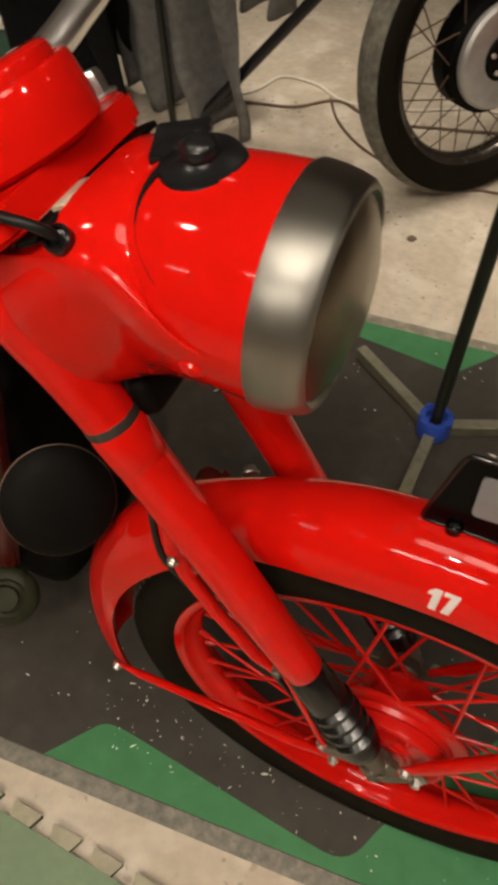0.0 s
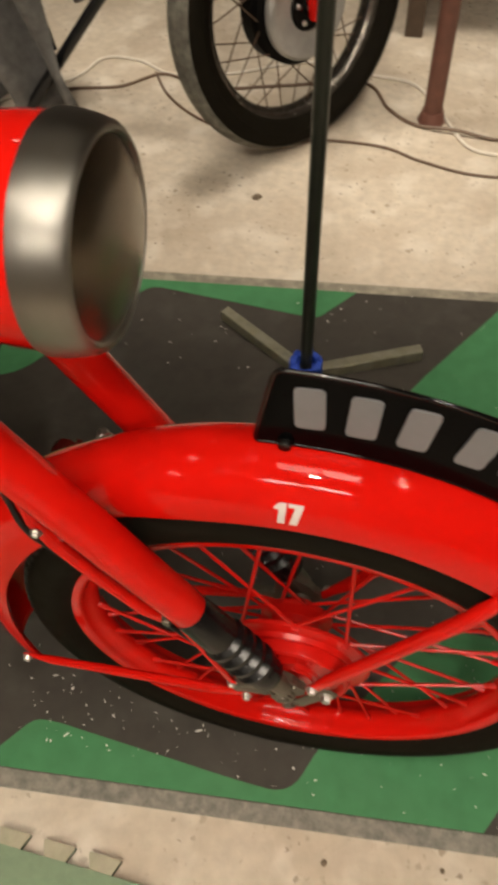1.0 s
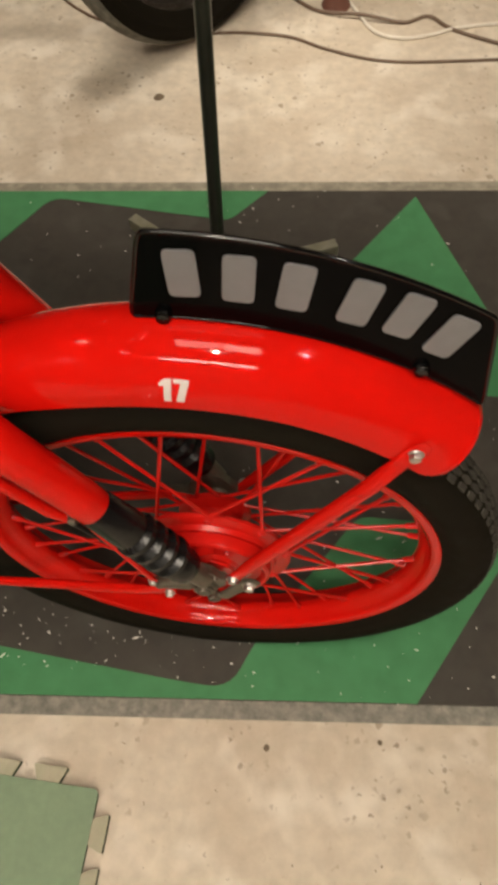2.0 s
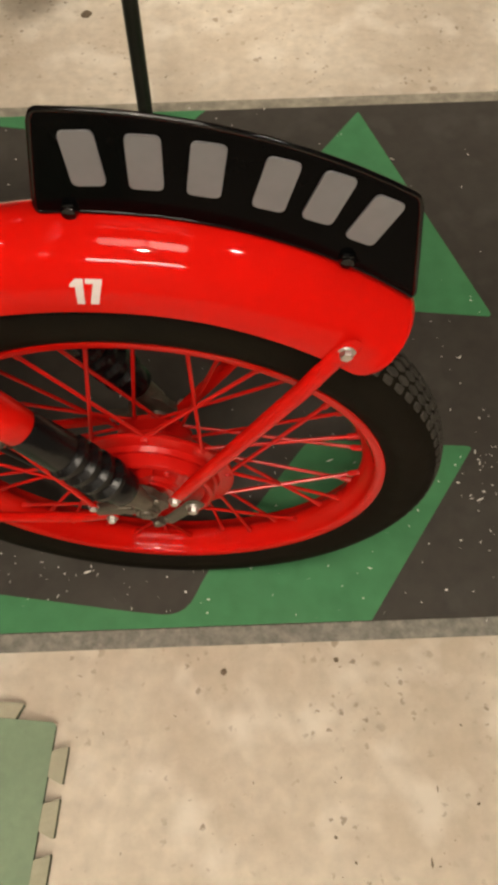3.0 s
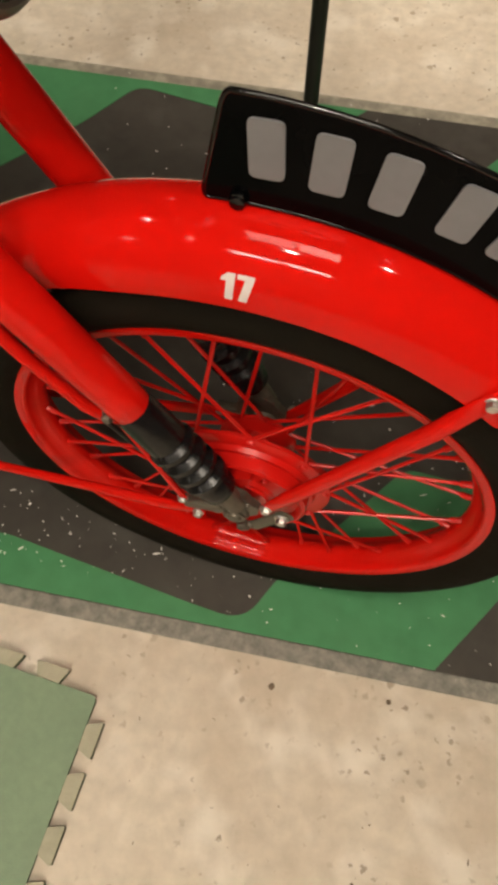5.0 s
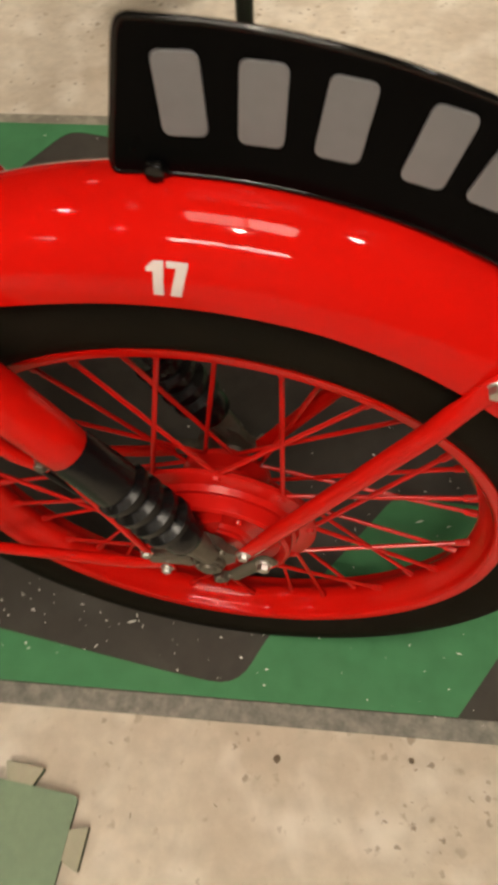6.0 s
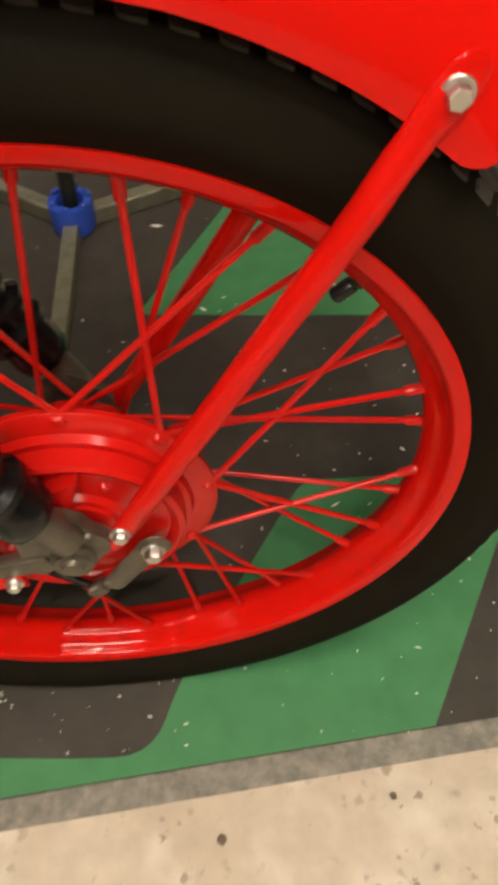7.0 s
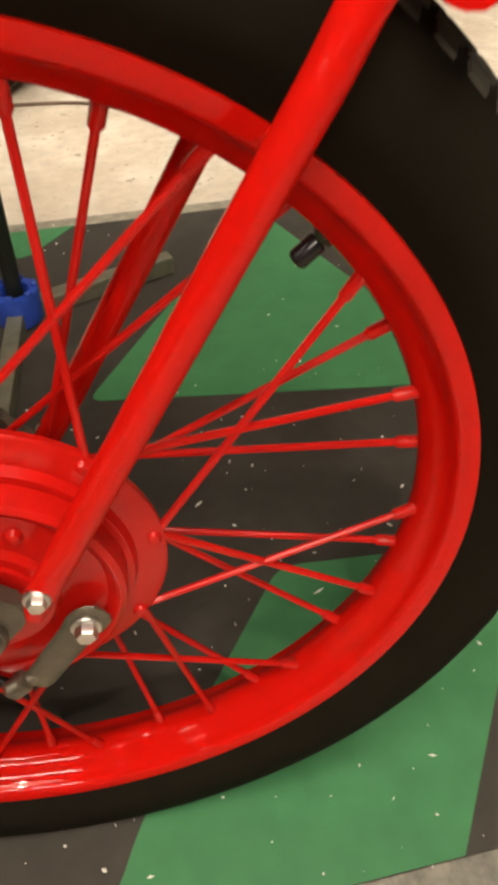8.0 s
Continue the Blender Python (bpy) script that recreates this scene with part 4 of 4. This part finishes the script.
for s in (-1, 1):
    bm = bmesh.new()
    rows = []
    fan = [q.x for q in curve_points([Vector((q, 0, 0)) for q in FAN], 5)]
    for k, (hi_, lo_) in enumerate(zip(curve_points(RIDGE, 5), curve_points(HOLLOW, 5))):
        a = math.radians(180 - fan[k])
        want = hi_.x - 0.006
        sec = min(stations, key=lambda q: abs(cowl_point(q, a).x - want))
        if want > cowl_point(stations[0], a).x:
            sec = stations[0]
        top, before = cowl_point(sec, a), cowl_point(sec, a - 0.12)
        way = (top - before).normalized()
        inset = Vector((0, 0.0007, -0.0007))
        ctrl = top + way * (hi_ - top).length * 0.55
        f = k / (len(fan) - 1)
        mid = hi_.lerp(lo_, 0.34) + Vector((0, -0.003, 0))
        front = hi_.lerp(lo_, 0.5)
        front.y = hi_.y - 0.0006
        mid = mid.lerp(front, min(1.0, max(0.0, (f - 0.35) / 0.28)))
        above = [(1 - t) ** 2 * (top + inset) + 2 * t * (1 - t) * ctrl + t * t * hi_ for t in (0.15, 0.3, 0.45, 0.6, 0.72)]
        below = [(1 - t) ** 2 * hi_ + 2 * t * (1 - t) * mid + t * t * lo_ for t in (0.10, 0.17, 0.25, 0.33, 0.42, 0.5, 0.58, 0.67, 0.75, 0.83, 0.92, 1.0)]
        crease = [(1 - t) ** 2 * above[-1] + 2 * t * (1 - t) * hi_ + t * t * below[0] for t in (0.15, 0.3, 0.42, 0.5, 0.58, 0.7, 0.85)]
        line = [top + inset * 4, top + inset] + above + crease + below
        line += [lo_ + Vector((0, 0.002, -0.0006)), lo_ + Vector((0, 0.012, 0.001))]
        rows.append([bm.verts.new((p.x, p.y if s < 0 else -0.044 - p.y, p.z)) for p in line])
    rows.append([bm.verts.new(v.co + Vector((0.002, -s * 0.004, 0))) for v in rows[-1]])
    for a, b in zip(rows, rows[1:]):
        for j in range(len(a) - 1):
            bm.faces.new((a[j], a[j + 1], b[j + 1], b[j]))
    part("cheek", bm, RED, cowl, angle=1.2)
    bm = bmesh.new()
    lathe(bm, [(0, 0.0025), (0.0030, 0.0024), (0.0045, 0.0012), (0.0062, 0.0006), (0.0075, -0.002), (0, -0.002)], (-0.1665, -0.022 + s * 0.0650, 0.5495), (-0.09, s * 0.94, -0.34), 20)
    part("cowl_bolt", bm, RED, cowl, "red painted bolt")
# thin dark tube drawn as the shaded slot between shell and cowl
bm = bmesh.new()
sweep(bm, curve_points([(-0.2, -0.0235, 0.6285), (-0.2045, -0.035, 0.6255), (-0.207, -0.0475, 0.6205), (-0.2055, -0.06, 0.6133), (-0.2025, -0.0664, 0.6082), (-0.197, -0.0728, 0.6021), (-0.189, -0.0783, 0.5963), (-0.18, -0.0823, 0.5905)], 6), [max(0.0003, 0.0036 * (1 - k / 22)) for k in range(43)], 8)
part("shell_gap_shade", bm, DARK_VOID, cowl, "dark tube for the shade in the gap behind the lamp shell")
# dip switch on the lamp
bm = bmesh.new()
SW = Vector((-0.186, -0.024, 0.6285))
lathe(bm, [(0, -0.008), (0.0215, -0.008), (0.0235, -0.001), (0.0215, 0.002), (0.0125, 0.0035), (0.0098, 0.0055), (0.0098, 0.0095), (0.0085, 0.0125), (0.005, 0.0145), (0, 0.015)], SW, (-0.1, -0.15, 1), 32)
block(bm, (0.03, 0.034, 0.007), Matrix.Translation(SW) @ pose(-0.02, 0.016, -0.002, 0, -10, 20), 0.002)
part("lamp_switch", bm, BLACK_PLASTIC, bike, "black domed lamp switch")
# rubber grommet and cable
bm = bmesh.new()
lathe(bm, [(0, 0.001), (0.0052, 0.001), (0.0055, 0.0032), (0.0066, 0.0038), (0.0078, 0.0028), (0.008, -0.003), (0, -0.003)], (-0.2392, -0.0795, 0.6042), (-0.01, -0.60, 0.80), 24)
part("grommet", bm, GAITER, bike, "black rubber grommet")
bm = bmesh.new()
sweep(bm, curve_points([(-0.2392, -0.0775, 0.599), (-0.2400, -0.083, 0.6095), (-0.248, -0.088, 0.616), (-0.268, -0.092, 0.620), (-0.30, -0.090, 0.626), (-0.36, -0.08, 0.63), (-0.42, -0.045, 0.60)], 8), 0.003, 12)
part("cable", bm, BLACK_CABLE, bike, "black cable into the cowl")
# fork crown and the cover over the handlebar clamp
CROWN = pose(0, 0, 0, 0, -30, 0)
bm = bmesh.new()
slab(bm, rounded([(-0.045, -0.082), (0.029, -0.082), (0.029, 0.073), (-0.045, 0.073)], 0.022), -0.019, -0.001)
bmesh.ops.bevel(bm, geom=[e for e in bm.edges if len({round(v.co.z, 4) for v in e.verts}) == 1], offset=0.003, segments=2, affect="EDGES")
bmesh.ops.transform(bm, verts=bm.verts[:], matrix=Matrix.Translation((-0.292, -0.022, 0.606)) @ CROWN)
part("fork_crown", bm, RED, bike, "red transverse fork crown plate")
# near-black strip laid in as the shade between crown and cowl
bm = bmesh.new()
block(bm, (0.016, 0.125, 0.004), Matrix.Translation(CO) @ CROWN @ pose(0.028, 0, -0.0235), 0.001, 1)
part("crown_gap_shade", bm, DARK_VOID, bike, "near-black strip for the shade in the gap under the crown")
bm = bmesh.new()
block(bm, (0.011, 0.028, 0.004), Matrix.Translation(CO) @ CROWN @ pose(0.0325, -0.022, -0.0208), 0.001, 1)
part("crown_shim", bm, FOAM_TAN, bike, "pale strip under the crown")
bm = bmesh.new()
lathe(bm, [(0, 0), (0.042, 0), (0.046, 0.003), (0.047, 0.012), (0.0465, 0.034), (0.045, 0.037), (0.042, 0.0375), (0.0415, 0.034), (0, 0.034)], CO, CD, 48)
cover = part("handlebar_cover", bm, RED, bike, "red rounded cover over the handlebar clamp")
bm = bmesh.new()
lathe(bm, [(0, 0.0345), (0.0385, 0.0345), (0.0395, 0.040), (0.0385, 0.044), (0.034, 0.0465), (0, 0.0475)], CO, CD, 48)
part("cover_lid", bm, RED, cover, "red lid with a dark seam")
bm = bmesh.new()
sweep(bm, curve_points([(-0.308, 0.0, 0.634), (-0.306, 0.025, 0.640), (-0.303, 0.05, 0.649), (-0.302, 0.09, 0.664), (-0.31, 0.16, 0.70), (-0.34, 0.28, 0.74)], 10), 0.0098, 20)
part("handlebar", bm, CHROME, bike, "chrome handlebar")
bm = bmesh.new()
hexhead(bm, (-0.2915, 0.046, 0.606), (-0.5, 0, 0.866), 0.009, 0.014)
part("crown_bolt", bm, CHROME, bike, "chrome crown bolt")
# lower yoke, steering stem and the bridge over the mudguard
# yoke and stem are near-black to give the shade under the cowl
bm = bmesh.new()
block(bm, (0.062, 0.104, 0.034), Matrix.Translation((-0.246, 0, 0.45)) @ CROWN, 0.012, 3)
part("lower_yoke", bm, DARK_VOID, bike, "fork yoke under the cowl, near-black for the shade there")
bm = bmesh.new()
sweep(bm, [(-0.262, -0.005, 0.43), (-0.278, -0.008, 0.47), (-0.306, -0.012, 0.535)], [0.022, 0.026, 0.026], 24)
part("steering_stem", bm, DARK_VOID, bike, "steering stem, near-black for the shade there")
# bridge takes the darkened red, for the shade below the headlamp
bm = bmesh.new()
lathe(bm, [(0, -0.012), (0.009, -0.012), (0.0125, -0.008), (0.0125, 0.006), (0.0105, 0.010), (0.006, 0.011), (0.005, 0.008), (0, 0.008)], (-0.2255, 0.03, 0.266), (0.15, -1, 0.25), 28)
block(bm, (0.026, 0.03, 0.010), pose(-0.219, 0.03, 0.262, 0, -55, 0), 0.003)
part("mudguard_bridge", bm, SHADED_RED, bike, "rolled red bridge on the mudguard, coloured as in shade")
# frame, horn and engine behind the fork
# down tube's red is darkened to hold the shade behind the fork
bm = bmesh.new()
sweep(bm, [(-0.365, -0.02, 0.56), (-0.402, -0.015, 0.42), (-0.463, 0, 0.18), (-0.507, 0, -0.02)], 0.0165, 20)
part("down_tube", bm, SHADED_RED, bike, "red frame down tube, coloured as in shade")
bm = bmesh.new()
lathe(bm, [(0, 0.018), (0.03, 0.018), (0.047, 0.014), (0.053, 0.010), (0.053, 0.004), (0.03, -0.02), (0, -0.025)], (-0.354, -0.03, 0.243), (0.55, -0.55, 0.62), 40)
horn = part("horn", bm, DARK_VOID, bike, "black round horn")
bm = bmesh.new()
lathe(bm, [(0.0525, 0.005), (0.0537, 0.0055), (0.054, 0.007), (0.0537, 0.0085), (0.0525, 0.009)], (-0.354, -0.03, 0.243), (0.55, -0.55, 0.62), 48, closed=True)
part("horn_ring", bm, STEEL_DARK, horn, "thin dull steel rim")
# fuel tank behind the steering head, mostly out of view, added to shade the mat
bm = bmesh.new()
rings = []
for k in range(15):
    u = k / 14
    x = -0.40 - 0.40 * u
    w = 0.105 * (math.sin(math.pi * min(1, 0.12 + u * 0.95)) ** 0.45)
    zt, zb = 0.585 - 0.05 * u * u, 0.44 + 0.0 * u
    rings.append([bm.verts.new((x, w * math.copysign(abs(math.cos(a)) ** 0.7, math.cos(a)), (zt + zb) / 2 + (zt - zb) / 2 * math.copysign(abs(math.sin(a)) ** 0.7, math.sin(a)))) for a in [2 * math.pi * j / 32 for j in range(32)]])
for p_, q_ in zip(rings, rings[1:]):
    for j in range(32):
        bm.faces.new((p_[j], p_[(j + 1) % 32], q_[(j + 1) % 32], q_[j]))
bm.faces.new(rings[0][::-1])
bm.faces.new(rings[-1])
part("fuel_tank", bm, RED, bike, "glossy red fuel tank, mostly out of view, added for its shade")
# near-black block added to fill the shaded space behind the fork
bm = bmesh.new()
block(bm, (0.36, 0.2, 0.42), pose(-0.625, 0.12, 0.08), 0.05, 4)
part("engine", bm, DARK_VOID, bike, "plain near-black block for the engine and the shade round it")
bm = bmesh.new()
lathe(bm, [(0, 0.02), (0.016, 0.02), (0.018, 0.015), (0.022, 0.013), (0.026, 0.015), (0.036, 0.012), (0.040, 0.007), (0.040, 0.0), (0.026, -0.02), (0, -0.02)], (-0.50, -0.03, -0.068), (0.3, -0.6, 0.7), 28)
part("brass_fitting", bm, BRASS, bike, "greenish brass fitting")
# brake cable down the leg
bm = bmesh.new()
sweep(bm, curve_points([(-0.25, -0.05, 0.54), (-0.235, -0.05, 0.46), (-0.2235, -0.064, 0.372), (-0.227, -0.060, 0.322), (-0.2234, -0.060, 0.276), (-0.206, -0.056, 0.236), (-0.115, -0.044, 0.075), (-0.06, -0.046, -0.012), (-0.03, -0.042, -0.046), (0.0, -0.050, -0.060)], 10), 0.003, 10)
part("brake_cable", bm, BLACK_CABLE, bike, "black brake cable")


# ---- things beyond the mat ----
def far_wheel():
    yaw, lean, R = 50, 8, 0.315
    c = Vector((-0.244, 1.438, 0.3125))
    m = Matrix.Translation(c) @ pose(0, 0, 0, 0, 0, yaw) @ pose(0, 0, 0, -lean, 0, 0)
    root = empty("parked_motorcycle", m)
    tagged(root, "parked motorcycle seen by its spoked front wheel with alloy hub", "motorcycle")
    bm = bmesh.new()
    prof = [(0.24, -0.022), (0.25, -0.036), (0.27, -0.044)] + [(0.272 + 0.043 * math.sin(math.pi * i / 20) ** 0.8, -0.046 * math.cos(math.pi * i / 20)) for i in range(21)] + [(0.27, 0.044), (0.25, 0.036), (0.24, 0.022)]
    lathe(bm, prof, axis=AXLE, seg=96)
    part("tyre", bm, TYRE, root, "black tyre with pale scuffed tread")
    bm = bmesh.new()
    lathe(bm, [(0.272 + 0.043 * math.sin(math.pi * v) ** 0.8 + 0.0012 + (0.0018 if i % 4 < 2 else 0), -0.046 * math.cos(math.pi * v)) for i, v in enumerate([0.2 + 0.6 * i / 28 for i in range(29)])], axis=AXLE, seg=96)
    part("tread", bm, SCUFF, root, "pale dusty tread")
    bm = bmesh.new()
    lathe(bm, [(0.243, -0.026), (0.2455, -0.024), (0.236, -0.02), (0.228, -0.008), (0.228, 0.008), (0.236, 0.02), (0.2455, 0.024), (0.243, 0.026), (0.231, 0.021), (0.2235, 0.008), (0.2235, -0.008), (0.231, -0.021)], axis=AXLE, seg=96, closed=True)
    part("rim", bm, RIM_DULL, root, "tarnished steel rim")
    bm = bmesh.new()
    lathe(bm, [(0.0, -0.05), (0.10, -0.05), (0.104, -0.046), (0.104, -0.038), (0.120, -0.034), (0.123, -0.030), (0.115, -0.027), (0.123, -0.024), (0.115, -0.020), (0.123, -0.016), (0.115, -0.012), (0.123, -0.008), (0.123, 0.03), (0.09, 0.036), (0.03, 0.05), (0, 0.05)], axis=AXLE, seg=56)
    hub = part("hub", bm, DARK_VOID, root, "dark finned brake hub")
    bm = bmesh.new()
    lathe(bm, [(0.0, -0.058), (0.024, -0.058), (0.03, -0.051), (0.085, -0.055), (0.092, -0.0585), (0.104, -0.0575), (0.110, -0.051), (0.110, -0.04)], axis=AXLE, seg=48)
    part("hub_plate", bm, ALLOY, hub, "dull alloy hub plate")
    bm = bmesh.new()
    lathe(bm, [(0, -0.061), (0.02, -0.061), (0.022, -0.0585), (0.046, -0.0575), (0.049, -0.0545), (0.049, -0.05), (0, -0.05)], axis=AXLE, seg=36)
    part("hub_centre", bm, DARK_VOID, hub, "dark greasy hub centre")
    for k in range(5):
        bm = bmesh.new()
        hexhead(bm, polar(0.034, 72 * k + 20, -0.0578), (0, -1, 0), 0.0042, 0.004)
        part("hub_stud", bm, ZINC, hub, "bright hub stud")
    bm = bmesh.new()
    hexhead(bm, (0, -0.058, 0), (0, -1, 0), 0.012, 0.014)
    part("spindle_nut", bm, ZINC, hub, "bright spindle nut")
    for k in range(36):
        a = 10 * k + 4
        side = -1 if k % 2 else 1
        t = 26 if (k // 2) % 2 else -26
        h, e = polar(0.118, a + t, side * 0.026), polar(0.2255, a, side * 0.003)
        bm = bmesh.new()
        sweep(bm, [h, e], 0.0017, 6)
        part("spoke", bm, STEEL_DARK, root)
    for s in (-1, 1):
        bm = bmesh.new()
        sweep(bm, [(0.0, s * 0.078, -0.02), (0.0, s * 0.078, 0.03), (0.24, s * 0.078, 0.56)], [0.016, 0.02, 0.022], 20)
        part("fork_leg", bm, RED_DULL if s < 0 else CHROME, root, "fork leg")
    bm = bmesh.new()
    sweep(bm, [(0, -0.085, 0), (0, 0.085, 0)], 0.008, 14)
    part("spindle", bm, ZINC, root)
    return root


far_wheel()


def post():
    root = empty("floor_post", pose(0.098, 1.52, 0))
    tagged(root, "worn red-brown round post on a small foot", "post")
    bm = bmesh.new()
    sweep(bm, [(0, 0, 0.008), (0, 0, 0.5), (0.01, 0.01, 1.1)], 0.023, 20)
    part("tube", bm, RUST, root)
    bm = bmesh.new()
    lathe(bm, [(0, 0), (0.034, 0), (0.035, 0.004), (0.031, 0.012), (0.027, 0.03), (0, 0.03)], axis=(0, 0, 1), seg=28)
    part("foot", bm, RUST, root)
    return root


post()


def cable(name, pts, r, mat, label):
    bm = bmesh.new()
    sweep(bm, curve_points([(x, y, z + r) for x, y, z in pts], 10), r, 8)
    return tagged(part(name, bm, mat), label, "cable")


cable("white_cable", [(-1.05, 1.45, 0), (-0.881, 1.58, 0), (-0.826, 1.691, 0), (-0.722, 1.691, 0), (-0.61, 1.635, 0), (-0.45, 1.66, 0), (-0.25, 1.74, 0), (-0.078, 1.70, 0), (0.02, 1.682, 0), (0.072, 1.635, 0),
                      (0.135, 1.52, 0), (0.19, 1.42, 0), (0.255, 1.395, 0), (0.32, 1.41, 0), (0.42, 1.45, 0), (0.7, 1.5, 0)], 0.0042, WHITE_CABLE, "white mains cable lying on the concrete")
cable("brown_cable", [(-1.0, 1.46, 0), (-0.875, 1.528, 0), (-0.737, 1.56, 0), (-0.634, 1.634, 0), (-0.5, 1.58, 0), (-0.3, 1.62, 0), (-0.09, 1.66, 0), (-0.013, 1.551, 0), (0.06, 1.49, 0), (0.16, 1.469, 0.008),
                      (0.26, 1.455, 0), (0.321, 1.481, 0), (0.4, 1.42, 0), (0.7, 1.3, 0)], 0.0042, BROWN_CABLE, "brown cable lying on the concrete")
cable("thin_brown_cable", [(-0.66, 1.64, 0), (-0.60, 1.54, 0), (-0.50, 1.45, 0), (-0.36, 1.385, 0), (-0.26, 1.36, 0), (-0.167, 1.395, 0), (-0.015, 1.39, 0), (0.083, 1.347, 0), (0.215, 1.311, 0), (0.396, 1.321, 0), (0.7, 1.36, 0)], 0.0035, BROWN_CABLE, "thin brown cable lying on the concrete")


def camp_chair():
    """A folded chair with cloth hung over black tubes."""
    root = empty("folding_chair", pose(-1.015, 1.40, 0))
    tagged(root, "folding chair with dark grey cloth slung on black tubes", "chair")
    for pts, r, mat in ((((0.0, -0.02, 0.0), (0.0, -0.03, 0.4), (-0.01, -0.03, 0.75)), 0.009, POLE), (((0.07, -0.05, 0.012), (0.2, -0.03, 0.16), (0.5, 0.02, 0.5)), 0.014, BLACK_PLASTIC),
                        (((-0.4, 0.3, 0.0), (-0.3, 0.3, 0.4), (-0.15, 0.3, 0.75)), 0.011, BLACK_PLASTIC)):
        bm = bmesh.new()
        sweep(bm, [Vector(p) for p in pts], r, 14)
        part("leg", bm, mat, root, "black tube leg")

    def sheet(name, x0, x1, y0, lean, z0, z1, phase, mat, label):
        bm = bmesh.new()
        nx, nz = 30, 26
        rows = []
        for i in range(nz + 1):
            w = i / nz
            row = []
            for j in range(nx + 1):
                u = j / nx
                z = z0 + (z1 - z0) * w + 0.03 * noise.noise(Vector((u * 3, phase, w)))
                x = x0 + (x1 - x0) * u + lean * (1 - w) + 0.02 * noise.noise(Vector((phase, w * 4, 2)))
                y = y0 + 0.045 * math.sin(u * 9 + phase + 2.5 * w) + 0.05 * noise.noise(Vector((u * 3 + phase, w * 4, 1))) - 0.03 * math.sin(3 * w)
                row.append(bm.verts.new((x, y, max(z, 0.006))))
            rows.append(row)
        for a, b in zip(rows, rows[1:]):
            for j in range(nx):
                bm.faces.new((a[j], a[j + 1], b[j + 1], b[j]))
        ob = part(name, bm, mat, root, label, angle=3)
        sol = ob.modifiers.new("thickness", "SOLIDIFY")
        sol.thickness = 0.004

    sheet("seat_cloth", -0.2, 0.05, 0.03, 0.04, 0.03, 0.72, 0.4, CLOTH, "grey hanging cloth panel")
    sheet("back_cloth", 0.0, 0.19, -0.01, 0.05, 0.01, 0.72, 2.2, CLOTH, "grey hanging cloth panel")
    sheet("side_cloth", 0.18, 0.30, 0.12, -0.02, 0.27, 0.72, 4.1, CLOTH, "grey cloth flap")
    sheet("lining", -0.48, 0.10, 0.10, 0.02, 0.09, 0.72, 5.3, DARK_CLOTH, "plain black cloth sheet")
    # black sheet added in place of unclear dark things on the floor
    sheet("dark_filler", -0.5, -0.1, -0.06, 0.03, 0.006, 0.6, 1.7, DARK_CLOTH, "plain black cloth sheet")
    return root


camp_chair()


def green_machine():
    root = empty("green_machine", pose(-1.63, 1.52, 0, 0, 0, 20))
    tagged(root, "small dark green painted machine on the floor", "machine")
    bm = bmesh.new()
    block(bm, (0.26, 0.24, 0.2), pose(0, 0, 0.1), 0.02)
    block(bm, (0.2, 0.16, 0.08), pose(0.02, 0, 0.23), 0.02)
    part("body", bm, GREEN_PAINT, root)
    bm = bmesh.new()
    block(bm, (0.08, 0.02, 0.03), pose(0.05, -0.132, 0.15), 0.005)
    part("plate", bm, WHITE, root, "pale plate")
    return root


green_machine()


def bench():
    # bench added to fill a dark brown area behind the post
    root = empty("low_bench", pose(0.62, 2.1, 0))
    tagged(root, "low dark wooden bench added for the dark area behind the post", "bench")
    bm = bmesh.new()
    block(bm, (1.3, 0.42, 0.04), pose(0, 0, 0.40), 0.006)
    part("top", bm, PLANK, root)
    for x in (-0.6, 0.6):
        bm = bmesh.new()
        block(bm, (0.05, 0.38, 0.38), pose(x, 0, 0.19), 0.005)
        part("side", bm, PLANK, root)
    bm = bmesh.new()
    block(bm, (1.15, 0.03, 0.3), pose(0, 0.12, 0.2), 0.004)
    part("back_board", bm, PLANK, root)
    return root


bench()
